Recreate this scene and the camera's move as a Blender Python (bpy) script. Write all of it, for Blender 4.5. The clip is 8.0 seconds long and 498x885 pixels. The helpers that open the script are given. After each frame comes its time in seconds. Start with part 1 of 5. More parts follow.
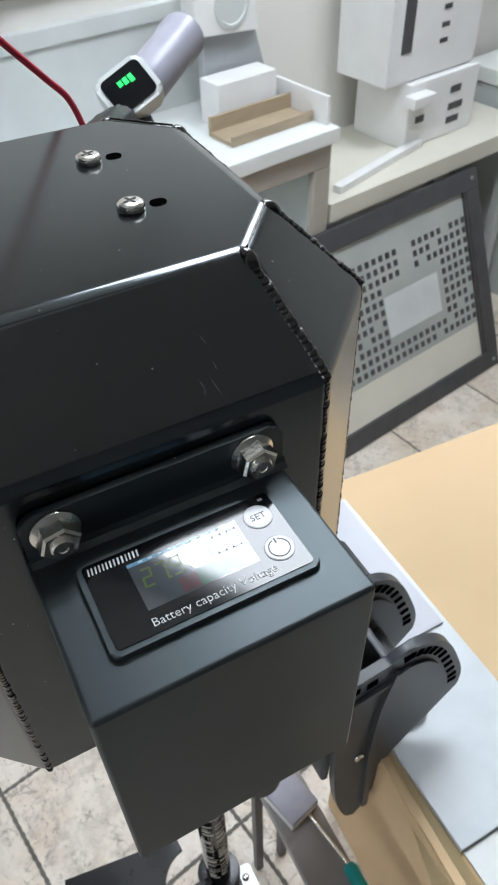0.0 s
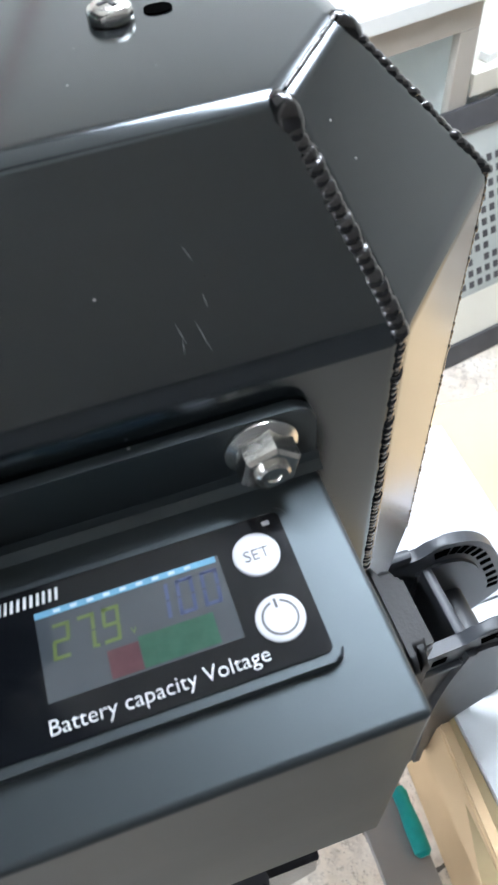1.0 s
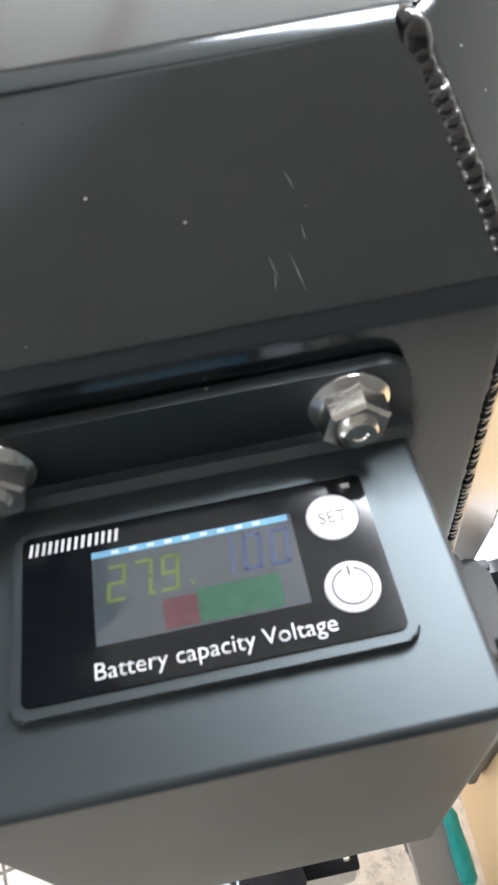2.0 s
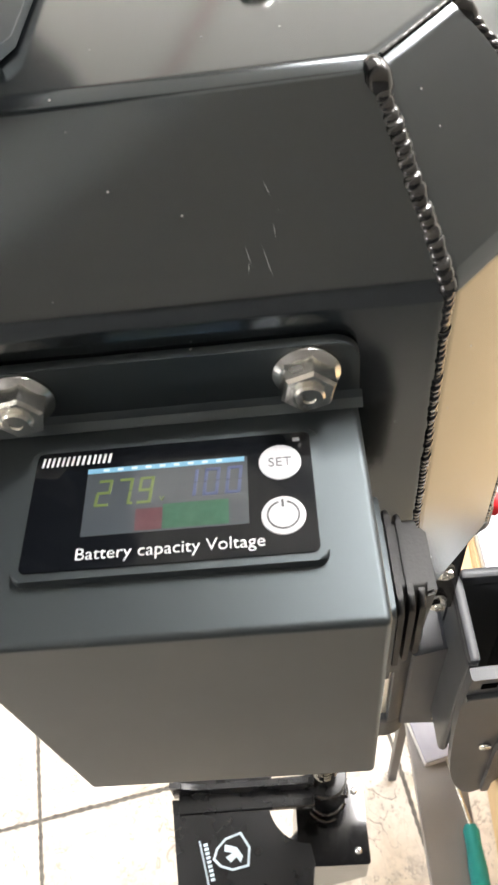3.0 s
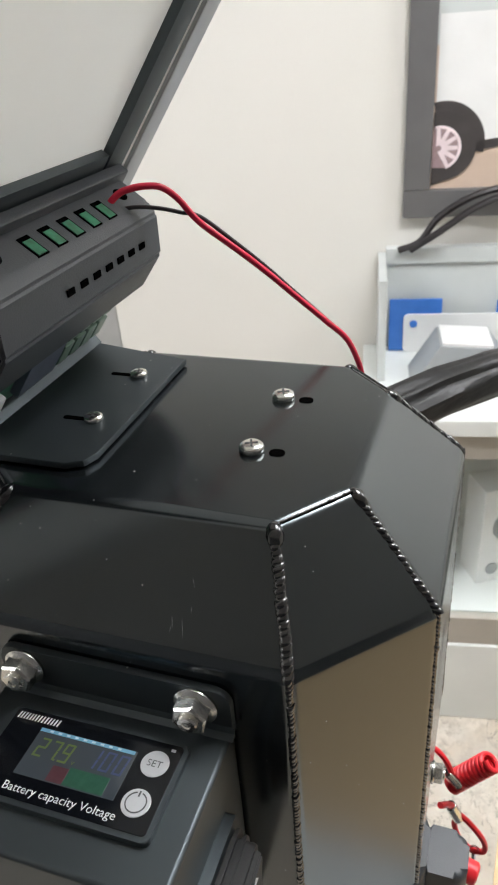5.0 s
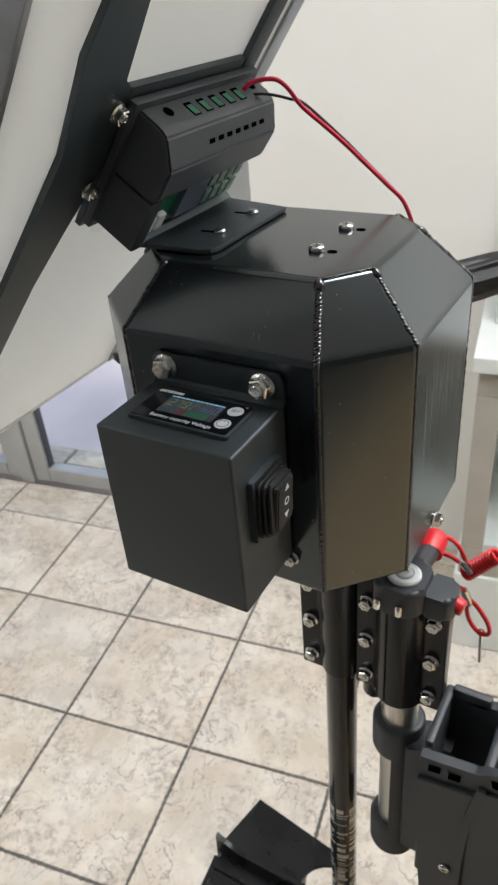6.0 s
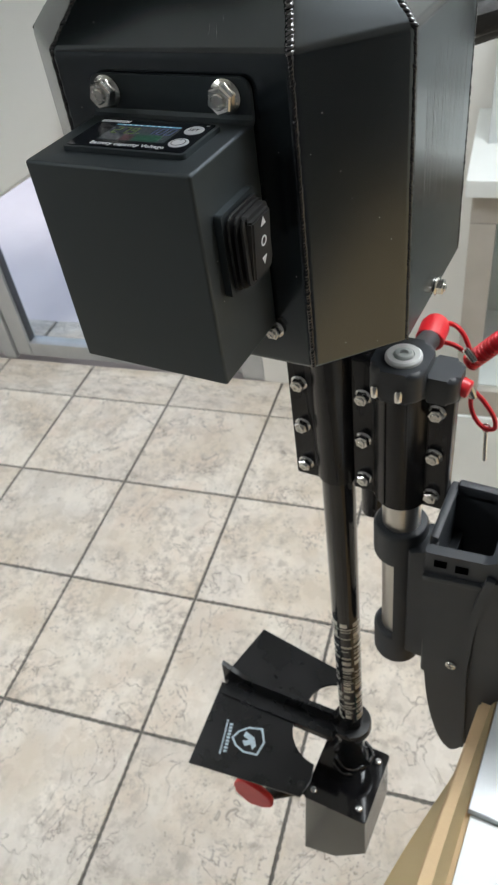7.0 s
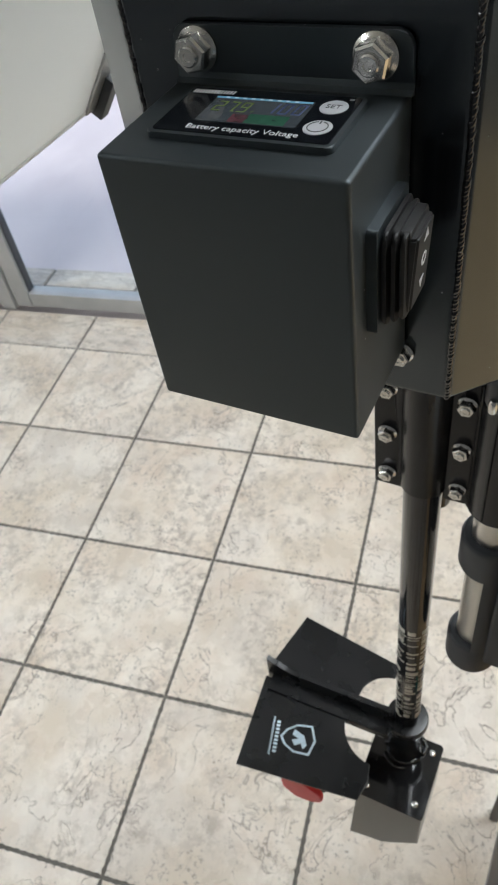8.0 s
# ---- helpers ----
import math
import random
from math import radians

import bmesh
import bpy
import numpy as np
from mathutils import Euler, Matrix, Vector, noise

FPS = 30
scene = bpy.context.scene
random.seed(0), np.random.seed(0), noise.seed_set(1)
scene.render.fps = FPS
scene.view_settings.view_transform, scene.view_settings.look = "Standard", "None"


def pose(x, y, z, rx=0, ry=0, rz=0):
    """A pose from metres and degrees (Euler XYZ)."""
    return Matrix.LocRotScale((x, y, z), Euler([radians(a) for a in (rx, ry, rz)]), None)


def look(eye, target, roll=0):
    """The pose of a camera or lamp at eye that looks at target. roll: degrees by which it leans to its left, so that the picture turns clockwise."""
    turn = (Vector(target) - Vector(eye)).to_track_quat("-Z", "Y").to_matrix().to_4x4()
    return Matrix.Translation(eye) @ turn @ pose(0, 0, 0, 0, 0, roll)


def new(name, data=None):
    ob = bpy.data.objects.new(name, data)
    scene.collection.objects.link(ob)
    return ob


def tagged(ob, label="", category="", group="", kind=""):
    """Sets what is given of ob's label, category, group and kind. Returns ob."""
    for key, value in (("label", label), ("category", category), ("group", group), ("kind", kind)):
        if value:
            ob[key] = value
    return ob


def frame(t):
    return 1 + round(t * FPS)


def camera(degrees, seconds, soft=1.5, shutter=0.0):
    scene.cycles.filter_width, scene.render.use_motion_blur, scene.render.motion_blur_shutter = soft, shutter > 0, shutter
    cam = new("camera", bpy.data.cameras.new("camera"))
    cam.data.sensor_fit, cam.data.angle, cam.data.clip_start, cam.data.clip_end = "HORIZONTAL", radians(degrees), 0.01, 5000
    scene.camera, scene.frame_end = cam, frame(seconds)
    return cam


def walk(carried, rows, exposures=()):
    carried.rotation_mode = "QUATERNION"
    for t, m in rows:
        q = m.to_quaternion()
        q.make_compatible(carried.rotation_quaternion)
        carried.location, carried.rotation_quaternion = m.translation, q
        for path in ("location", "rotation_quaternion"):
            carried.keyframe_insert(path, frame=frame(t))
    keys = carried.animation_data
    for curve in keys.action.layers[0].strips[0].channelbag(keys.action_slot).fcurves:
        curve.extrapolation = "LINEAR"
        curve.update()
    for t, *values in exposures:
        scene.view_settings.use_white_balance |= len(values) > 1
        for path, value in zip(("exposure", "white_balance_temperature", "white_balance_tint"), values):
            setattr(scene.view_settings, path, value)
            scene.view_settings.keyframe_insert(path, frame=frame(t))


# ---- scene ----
cam = camera(37.8, 8.0, soft=2.0)
cam.data.dof.use_dof, cam.data.dof.focus_distance, cam.data.dof.aperture_fstop = True, 0.25, 60.0
PATH = [
    (0, (-0.10154, -0.14254, 1.77303), (0.5457, 1.12591, 0.3687), -1.501),
    (0.5, (-0.07229, -0.10173, 1.7462), (0.39392, 1.10457, 0.2206), -3.310),
    (1, (-0.05227, -0.08246, 1.72479), (0.24362, 1.08232, 0.12613), -5.319),
    (1.5, (-0.05464, -0.08188, 1.71119), (0.14572, 1.1314, 0.13391), -6.194),
    (2.8, (-0.04054, -0.09733, 1.71927), (-0.13096, 1.1018, 0.12118), -10.019),
    (3, (-0.03395, -0.11063, 1.72768), (-0.15669, 1.12529, 0.16006), -9.471),
    (3.5, (-0.02051, -0.14898, 1.74493), (-0.25127, 1.17275, 0.26177), -8.474),
    (4, (0.00154, -0.12404, 1.7689), (-0.25943, 1.35499, 0.44816), -5.221),
    (4.5, (0.02769, -0.08627, 1.79108), (-0.34415, 1.52095, 0.66034), -4.615),
    (5, (0.04597, -0.13951, 1.79772), (-0.56425, 1.47319, 0.7844), -4.572),
    (5.2, (0.07233, -0.18047, 1.80112), (-0.63699, 1.40138, 0.80381), -4.296),
    (6.3, (0.15134, -0.30151, 1.7881), (-0.76048, 1.05274, 0.63286), -6.334),
    (6.5, (0.15334, -0.29579, 1.76243), (-0.7315, 1.02211, 0.54579), -7.211),
    (7, (0.13651, -0.28308, 1.71555), (-0.67104, 0.94582, 0.35995), -9.471),
    (7.5, (0.08129, -0.23668, 1.70626), (-0.67048, 0.92634, 0.26327), -10.919),
    (8, (0.04762, -0.22436, 1.70387), (-0.71531, 0.89091, 0.22938), -11.472),
]
EXPOSURES = [(0.0, 0.22, 6100, 12), (0.5, 0.48, 5900, 13), (1.0, 1.12, 5900, 13), (1.5, 1.38, 6000, 14), (3.0, 1.55, 7050, 16), (3.5, 1.48, 7050, 16), (4.0, 1.15, 6850, 14),
             (4.5, 0.40, 6650, 14), (5.0, 0.48, 6650, 14), (6.5, 0.27, 6520, 12), (7.0, 0.27, 6420, 11), (8.0, 0.30, 6380, 11)]
walk(cam, [(t, look(eye, target, roll)) for t, eye, target, roll in PATH], exposures=EXPOSURES)

# ---- world and light ----
world = bpy.data.worlds.new("sky")
scene.world = world
world.use_nodes = True
wn = world.node_tree.nodes
sky = wn.new("ShaderNodeTexSky")
sky.sky_type = "NISHITA"
sky.sun_disc = False
sky.sun_elevation = radians(71)
sky.sun_rotation = radians(194)
wn["Background"].inputs["Strength"].default_value = 0.15
world.node_tree.links.new(sky.outputs[0], wn["Background"].inputs["Color"])
sun = new("sun", bpy.data.lights.new("sun", "SUN"))
sun.data.energy, sun.data.angle, sun.data.color = 1.7, radians(12), (1.0, 0.97, 0.93)
sun.matrix_world = look((0, 0, 10), (0.6, 2.4, 2.5))
PANEL_GLOW = 21.0

HZ = 1.63                      # height of the housing's shoulder over the floor
ROOM = pose(0, 0, 0, 0, 0, 10.3)   # the room is turned against the housing


# ---- materials ----
def material(name, color, rough=0.5, metal=0.0, color2=None, scale=40.0, detail=4.0, mix=0.5, bump=0.0, bump_scale=None,
             coat=0.0, coat_rough=0.1, spec=0.5, rough_var=0.0, emit=None, emit_strength=0.0, speck=None, speck_scale=300.0, speck_size=0.09,
             stretch=(1, 1, 1), random_tint=0.0, ior=1.5, sheen=None):
    """A surface with a slow and a fine variation of colour, roughness and relief."""
    m = bpy.data.materials.new(name)
    m.use_nodes = True
    nt = m.node_tree
    b = nt.nodes["Principled BSDF"]
    b.inputs["Roughness"].default_value, b.inputs["Metallic"].default_value = rough, metal
    b.inputs["Coat Weight"].default_value, b.inputs["Coat Roughness"].default_value = coat, coat_rough
    b.inputs["Specular IOR Level"].default_value, b.inputs["IOR"].default_value = spec, ior
    if sheen:
        b.inputs["Specular Tint"].default_value = (*sheen, 1)
    c1 = (*color, 1)
    c2 = (*(color2 or [min(1, c * 1.35 + 0.003) for c in color]), 1)
    tc = nt.nodes.new("ShaderNodeTexCoord")
    mp = nt.nodes.new("ShaderNodeMapping")
    mp.inputs["Scale"].default_value = stretch
    nt.links.new(tc.outputs["Object"], mp.inputs["Vector"])
    slow = nt.nodes.new("ShaderNodeTexNoise")
    slow.inputs["Scale"].default_value, slow.inputs["Detail"].default_value = scale, detail
    nt.links.new(mp.outputs["Vector"], slow.inputs["Vector"])
    ramp = nt.nodes.new("ShaderNodeMapRange")
    ramp.inputs["From Min"].default_value, ramp.inputs["From Max"].default_value = 0.5 - mix / 2, 0.5 + mix / 2
    nt.links.new(slow.outputs["Fac"], ramp.inputs["Value"])
    cm = nt.nodes.new("ShaderNodeMix")
    cm.data_type = "RGBA"
    cm.inputs[6].default_value, cm.inputs[7].default_value = c1, c2
    nt.links.new(ramp.outputs[0], cm.inputs[0])
    out = cm.outputs[2]
    if speck:
        vo = nt.nodes.new("ShaderNodeTexVoronoi")
        vo.inputs["Scale"].default_value = speck_scale
        nt.links.new(tc.outputs["Object"], vo.inputs["Vector"])
        th = nt.nodes.new("ShaderNodeMapRange")
        th.inputs["From Min"].default_value, th.inputs["From Max"].default_value = speck_size, speck_size * 0.6
        nt.links.new(vo.outputs["Distance"], th.inputs["Value"])
        pick = nt.nodes.new("ShaderNodeMath")
        pick.operation = "GREATER_THAN"
        pick.inputs[1].default_value = 0.72
        nt.links.new(vo.outputs["Color"], pick.inputs[0])
        mul = nt.nodes.new("ShaderNodeMath")
        mul.operation = "MULTIPLY"
        nt.links.new(th.outputs[0], mul.inputs[0])
        nt.links.new(pick.outputs[0], mul.inputs[1])
        sm = nt.nodes.new("ShaderNodeMix")
        sm.data_type = "RGBA"
        sm.inputs[7].default_value = (*speck, 1)
        nt.links.new(mul.outputs[0], sm.inputs[0])
        nt.links.new(out, sm.inputs[6])
        out = sm.outputs[2]
    if random_tint:
        oi = nt.nodes.new("ShaderNodeObjectInfo")
        mr = nt.nodes.new("ShaderNodeMapRange")
        mr.inputs["To Min"].default_value, mr.inputs["To Max"].default_value = 1 - random_tint, 1 + random_tint
        nt.links.new(oi.outputs["Random"], mr.inputs["Value"])
        hs = nt.nodes.new("ShaderNodeHueSaturation")
        nt.links.new(mr.outputs[0], hs.inputs["Value"])
        nt.links.new(out, hs.inputs["Color"])
        out = hs.outputs[0]
    nt.links.new(out, b.inputs["Base Color"])
    if rough_var:
        rr = nt.nodes.new("ShaderNodeMapRange")
        rr.inputs["To Min"].default_value, rr.inputs["To Max"].default_value = max(0.02, rough - rough_var), rough + rough_var
        nt.links.new(slow.outputs["Fac"], rr.inputs["Value"])
        nt.links.new(rr.outputs[0], b.inputs["Roughness"])
    if bump:
        fine = nt.nodes.new("ShaderNodeTexNoise")
        fine.inputs["Scale"].default_value, fine.inputs["Detail"].default_value = bump_scale or scale * 8, 3
        nt.links.new(mp.outputs["Vector"], fine.inputs["Vector"])
        bp = nt.nodes.new("ShaderNodeBump")
        bp.inputs["Strength"].default_value, bp.inputs["Distance"].default_value = bump, 0.001
        nt.links.new(fine.outputs["Fac"], bp.inputs["Height"])
        nt.links.new(bp.outputs[0], b.inputs["Normal"])
    if emit:
        b.inputs["Emission Color"].default_value = (*emit, 1)
        b.inputs["Emission Strength"].default_value = emit_strength
    return m


def glass_material(name, tint=(0.95, 0.98, 0.97), rough=0.0):
    m = bpy.data.materials.new(name)
    m.use_nodes = True
    b = m.node_tree.nodes["Principled BSDF"]
    b.inputs["Base Color"].default_value = (*tint, 1)
    b.inputs["Transmission Weight"].default_value = 1.0
    b.inputs["Roughness"].default_value = rough
    b.inputs["IOR"].default_value = 1.45
    return m


def tile_material():
    """Beige stone-look floor tile: cloudy patches, grey blotches, small dark pits and crinkled relief."""
    m = bpy.data.materials.new("stone_tile")
    m.use_nodes = True
    nt = m.node_tree
    b = nt.nodes["Principled BSDF"]
    tc = nt.nodes.new("ShaderNodeTexCoord")
    oi = nt.nodes.new("ShaderNodeObjectInfo")
    mul = nt.nodes.new("ShaderNodeVectorMath")
    mul.operation = "SCALE"
    mul.inputs[0].default_value = (37, 19, 11)
    nt.links.new(oi.outputs["Random"], mul.inputs["Scale"])
    add = nt.nodes.new("ShaderNodeVectorMath")
    nt.links.new(tc.outputs["Object"], add.inputs[0])
    nt.links.new(mul.outputs[0], add.inputs[1])

    def noisy(scale, detail, rough, lo, hi, top, distort=0.0):
        n = nt.nodes.new("ShaderNodeTexNoise")
        n.inputs["Scale"].default_value, n.inputs["Detail"].default_value, n.inputs["Roughness"].default_value = scale, detail, rough
        n.inputs["Distortion"].default_value = distort
        nt.links.new(add.outputs[0], n.inputs["Vector"])
        r = nt.nodes.new("ShaderNodeMapRange")
        r.inputs["From Min"].default_value, r.inputs["From Max"].default_value, r.inputs["To Max"].default_value = lo, hi, top
        nt.links.new(n.outputs["Fac"], r.inputs["Value"])
        return r.outputs[0]

    def over(fac, base, color):
        x = nt.nodes.new("ShaderNodeMix")
        x.data_type = "RGBA"
        nt.links.new(fac, x.inputs[0])
        if isinstance(base, tuple):
            x.inputs[6].default_value = (*base, 1)
        else:
            nt.links.new(base, x.inputs[6])
        x.inputs[7].default_value = (*color, 1)
        return x.outputs[2]

    def times(p, q):
        x = nt.nodes.new("ShaderNodeMath")
        x.operation = "MULTIPLY"
        nt.links.new(p, x.inputs[0])
        nt.links.new(q, x.inputs[1])
        return x.outputs[0]

    col = over(noisy(5, 6, 0.6, 0.38, 0.62, 1.0), (0.63, 0.545, 0.44), (0.77, 0.705, 0.615))
    col = over(noisy(9, 5, 0.6, 0.50, 0.66, 0.45), col, (0.63, 0.51, 0.41))
    col = over(noisy(4.2, 4, 0.55, 0.50, 0.62, 0.45), col, (0.62, 0.575, 0.52))
    cloud = noisy(6.5, 3, 0.5, 0.42, 0.62, 1.0)
    col = over(times(noisy(34, 7, 0.70, 0.46, 0.60, 0.85), cloud), col, (0.42, 0.365, 0.305))
    col = over(times(noisy(95, 4, 0.65, 0.565, 0.65, 0.6), noisy(11, 3, 0.5, 0.45, 0.58, 1.0)), col, (0.20, 0.175, 0.145))
    crease = nt.nodes.new("ShaderNodeMath")
    crease.operation = "PINGPONG"
    nt.links.new(noisy(7.5, 5, 0.55, 0.40, 0.60, 1.0, 0.7), crease.inputs[0])
    crease.inputs[1].default_value = 0.5
    line = nt.nodes.new("ShaderNodeMapRange")
    line.inputs["From Min"].default_value, line.inputs["From Max"].default_value, line.inputs["To Max"].default_value = 0.455, 0.5, 1.0
    nt.links.new(crease.outputs[0], line.inputs["Value"])
    col = over(times(line.outputs[0], noisy(9, 2, 0.5, 0.44, 0.53, 0.85)), col, (0.30, 0.262, 0.22))
    hs = nt.nodes.new("ShaderNodeHueSaturation")
    mr = nt.nodes.new("ShaderNodeMapRange")
    mr.inputs["To Min"].default_value, mr.inputs["To Max"].default_value = 0.95, 1.05
    nt.links.new(oi.outputs["Random"], mr.inputs["Value"])
    nt.links.new(mr.outputs[0], hs.inputs["Value"])
    nt.links.new(col, hs.inputs["Color"])
    nt.links.new(hs.outputs[0], b.inputs["Base Color"])
    nt.links.new(noisy(12, 4, 0.6, 0.3, 0.7, 0.6), b.inputs["Roughness"])
    bp = nt.nodes.new("ShaderNodeBump")
    bp.inputs["Strength"].default_value, bp.inputs["Distance"].default_value = 0.75, 0.0035
    ledge = nt.nodes.new("ShaderNodeMath")
    nt.links.new(noisy(16, 8, 0.62, 0.3, 0.7, 1.0, 0.8), ledge.inputs[0])
    nt.links.new(times(noisy(7.5, 5, 0.55, 0.495, 0.510, 1.1, 0.7), noisy(5, 2, 0.5, 0.42, 0.55, 1.0)), ledge.inputs[1])
    nt.links.new(ledge.outputs[0], bp.inputs["Height"])
    nt.links.new(bp.outputs[0], b.inputs["Normal"])
    return m


GLOSS = material("black_gloss_enamel", (0.0048, 0.0060, 0.0068), 0.18, color2=(0.0075, 0.0092, 0.0105), scale=18, bump=0.008, bump_scale=260,
                 ior=2.0, sheen=(0.84, 0.94, 1.0), rough_var=0.05, speck=(0.35, 0.35, 0.34), speck_scale=220, speck_size=0.075)
MATTE = material("black_powder_coat", (0.0125, 0.0152, 0.0170), 0.47, color2=(0.015, 0.0180, 0.0200), scale=30, bump=0.03, bump_scale=2600, ior=1.78, sheen=(0.80, 0.94, 1.0), rough_var=0.05,
                 speck=(0.4, 0.4, 0.4), speck_scale=150, speck_size=0.06)
PLATE = material("satin_black_plate", (0.007, 0.0075, 0.0085), 0.28, ior=1.40, color2=(0.011, 0.0115, 0.0128), scale=30, rough_var=0.06, bump=0.02, bump_scale=800)
REFLECTION_STREAK = material("pale_reflection_streak", (0.22, 0.22, 0.21), 0.4, color2=(0.12, 0.12, 0.115), scale=400)
WELD = material("black_painted_weld", (0.004, 0.004, 0.0046), 0.20, color2=(0.008, 0.008, 0.0088), scale=300, coat=0.6, coat_rough=0.10, spec=0.6)
ANOD = material("black_anodised_aluminium", (0.016, 0.016, 0.018), 0.26, scale=60, metal=0.35, color2=(0.03, 0.03, 0.032), stretch=(1, 1, 0.05), rough_var=0.06)
TUBE = material("black_carbon_tube", (0.006, 0.006, 0.007), 0.09, scale=50, coat=0.25, coat_rough=0.04, spec=0.5)
PLASTIC = material("dark_grey_moulded_plastic", (0.036, 0.041, 0.048), 0.42, color2=(0.050, 0.054, 0.060), scale=45, bump=0.15, bump_scale=1500, rough_var=0.06)
RUBBER = material("black_rubber", (0.009, 0.009, 0.009), 0.55, scale=80, bump=0.1, bump_scale=1200)
GLOSSP = material("gloss_black_meter_face", (0.004, 0.005, 0.007), 0.10, scale=30, ior=1.42, color2=(0.006, 0.007, 0.009))
LCD = material("lcd_glass", (0.030, 0.038, 0.046), 0.06, ior=1.7, color2=(0.045, 0.054, 0.062), scale=40, emit=(0.28, 0.33, 0.36), emit_strength=0.035)
LCD_BLUE = material("lcd_light_strip", (0.12, 0.28, 0.40), 0.1, emit=(0.25, 0.50, 0.75), emit_strength=0.07, scale=300)
LCD_GREEN = material("lcd_green_digits", (0.08, 0.11, 0.04), 0.08, emit=(0.40, 0.56, 0.08), emit_strength=0.035)
LCD_BAR_G = material("lcd_green_bar", (0.022, 0.07, 0.046), 0.08, emit=(0.04, 0.33, 0.15), emit_strength=0.014, scale=400)
LCD_BAR_R = material("lcd_red_bar", (0.066, 0.028, 0.034), 0.08, emit=(0.36, 0.08, 0.09), emit_strength=0.013, scale=400)
LCD_INDIGO = material("lcd_indigo_digits", (0.05, 0.065, 0.13), 0.08, emit=(0.12, 0.16, 0.40), emit_strength=0.018)
INK = material("white_print", (0.68, 0.69, 0.70), 0.4, scale=500)
INK_BLUE = material("pale_blue_print", (0.42, 0.52, 0.58), 0.45, scale=200)
INK_GOLD = material("worn_silver_print", (0.80, 0.77, 0.68), 0.32, metal=0.25, scale=90, color2=(0.55, 0.51, 0.43), mix=0.3)
BUTTON = material("silver_button", (0.47, 0.48, 0.50), 0.32, metal=0.1, scale=200, color2=(0.53, 0.54, 0.56))
STEEL = material("bright_zinc_steel", (0.70, 0.69, 0.65), 0.24, metal=1.0, color2=(0.80, 0.79, 0.75), scale=240, bump=0.06, bump_scale=900, rough_var=0.08)
BRUSHED = material("brushed_steel_tube", (0.62, 0.60, 0.56), 0.30, metal=1.0, scale=80, stretch=(1, 1, 0.04), rough_var=0.08)
DARK = material("dark_hollow", (0.0015, 0.0015, 0.0015), 1.0, scale=30, spec=0.0, color2=(0.002, 0.002, 0.002))
RED_PVC = material("red_wire_sheath", (0.72, 0.012, 0.055), 0.46, scale=120, color2=(0.55, 0.012, 0.045))
BLACK_PVC = material("black_wire_sheath", (0.016, 0.013, 0.014), 0.38, scale=120)
RED = material("red_plastic", (0.70, 0.014, 0.022), 0.38, scale=80, color2=(0.78, 0.03, 0.04))
PCB = material("green_circuit_board", (0.012, 0.12, 0.05), 0.4, scale=260, color2=(0.02, 0.22, 0.11), mix=0.3)
CHIP = material("grey_chip", (0.10, 0.12, 0.16), 0.4, scale=100)
RELAY = material("pale_green_component", (0.16, 0.24, 0.19), 0.4, scale=100)
BACKSHEET = material("white_backsheet", (0.87, 0.87, 0.845), 0.30, color2=(0.91, 0.91, 0.89), scale=7, bump=0.06, bump_scale=30, rough_var=0.08)
GREYFRAME = material("grey_aluminium_frame", (0.34, 0.35, 0.36), 0.35, metal=0.7, scale=40, rough_var=0.06)
CARD = material("cardboard", (0.62, 0.44, 0.25), 0.75, color2=(0.67, 0.485, 0.285), scale=5, bump=0.12, bump_scale=160, stretch=(1, 2, 1))
KRAFT = material("kraft_paper", (0.62, 0.49, 0.27), 0.55, color2=(0.70, 0.57, 0.34), scale=14, bump=0.2, bump_scale=60)
FOIL = material("white_laminated_board", (0.60, 0.64, 0.66), 0.22, color2=(0.70, 0.73, 0.75), scale=26, bump=0.15, bump_scale=140, rough_var=0.1)
SHEET = material("lilac_grey_layer", (0.44, 0.45, 0.50), 0.3, color2=(0.52, 0.53, 0.57), scale=12, bump=0.1, bump_scale=90)
PAINT = material("wall_paint", (0.76, 0.74, 0.69), 0.6, color2=(0.81, 0.79, 0.745), scale=1.6, bump=0.08, bump_scale=180)
DARK_WALL = material("dark_reflected_wall", (0.10, 0.10, 0.103), 0.6, scale=2, bump=0.08, bump_scale=150)
# unseen ceiling, made grey so the housing's front slope reflects less light
CEIL = material("dimmed_ceiling_grey", (0.52, 0.51, 0.49), 0.7, scale=2, bump=0.05, bump_scale=150)
GROUT = material("grey_grout", (0.10, 0.093, 0.082), 0.85, color2=(0.16, 0.147, 0.13), scale=60, bump=0.3, bump_scale=500)
TILE = tile_material()
ALU = material("grey_door_aluminium", (0.42, 0.43, 0.43), 0.35, metal=0.4, color2=(0.50, 0.51, 0.51), scale=12, rough_var=0.06)
GLASS = glass_material("clear_pane")
LAMINATE = material("white_laminate", (0.72, 0.75, 0.73), 0.35, color2=(0.80, 0.82, 0.80), scale=6, bump=0.04, bump_scale=90)
PALEGREY = material("pale_grey_paint", (0.55, 0.58, 0.57), 0.4, color2=(0.62, 0.65, 0.64), scale=8)
GREIGE = material("grey_beige_frame", (0.40, 0.37, 0.32), 0.45, color2=(0.46, 0.43, 0.38), scale=10)
DARKGREY = material("dark_grey_frame", (0.052, 0.052, 0.056), 0.45, color2=(0.070, 0.070, 0.074), scale=20)
BLUETAPE = material("blue_masking_film", (0.03, 0.16, 0.55), 0.45, color2=(0.05, 0.2, 0.62), scale=30)
WHITE = material("white_plastic", (0.78, 0.78, 0.77), 0.35, color2=(0.84, 0.84, 0.83), scale=12)
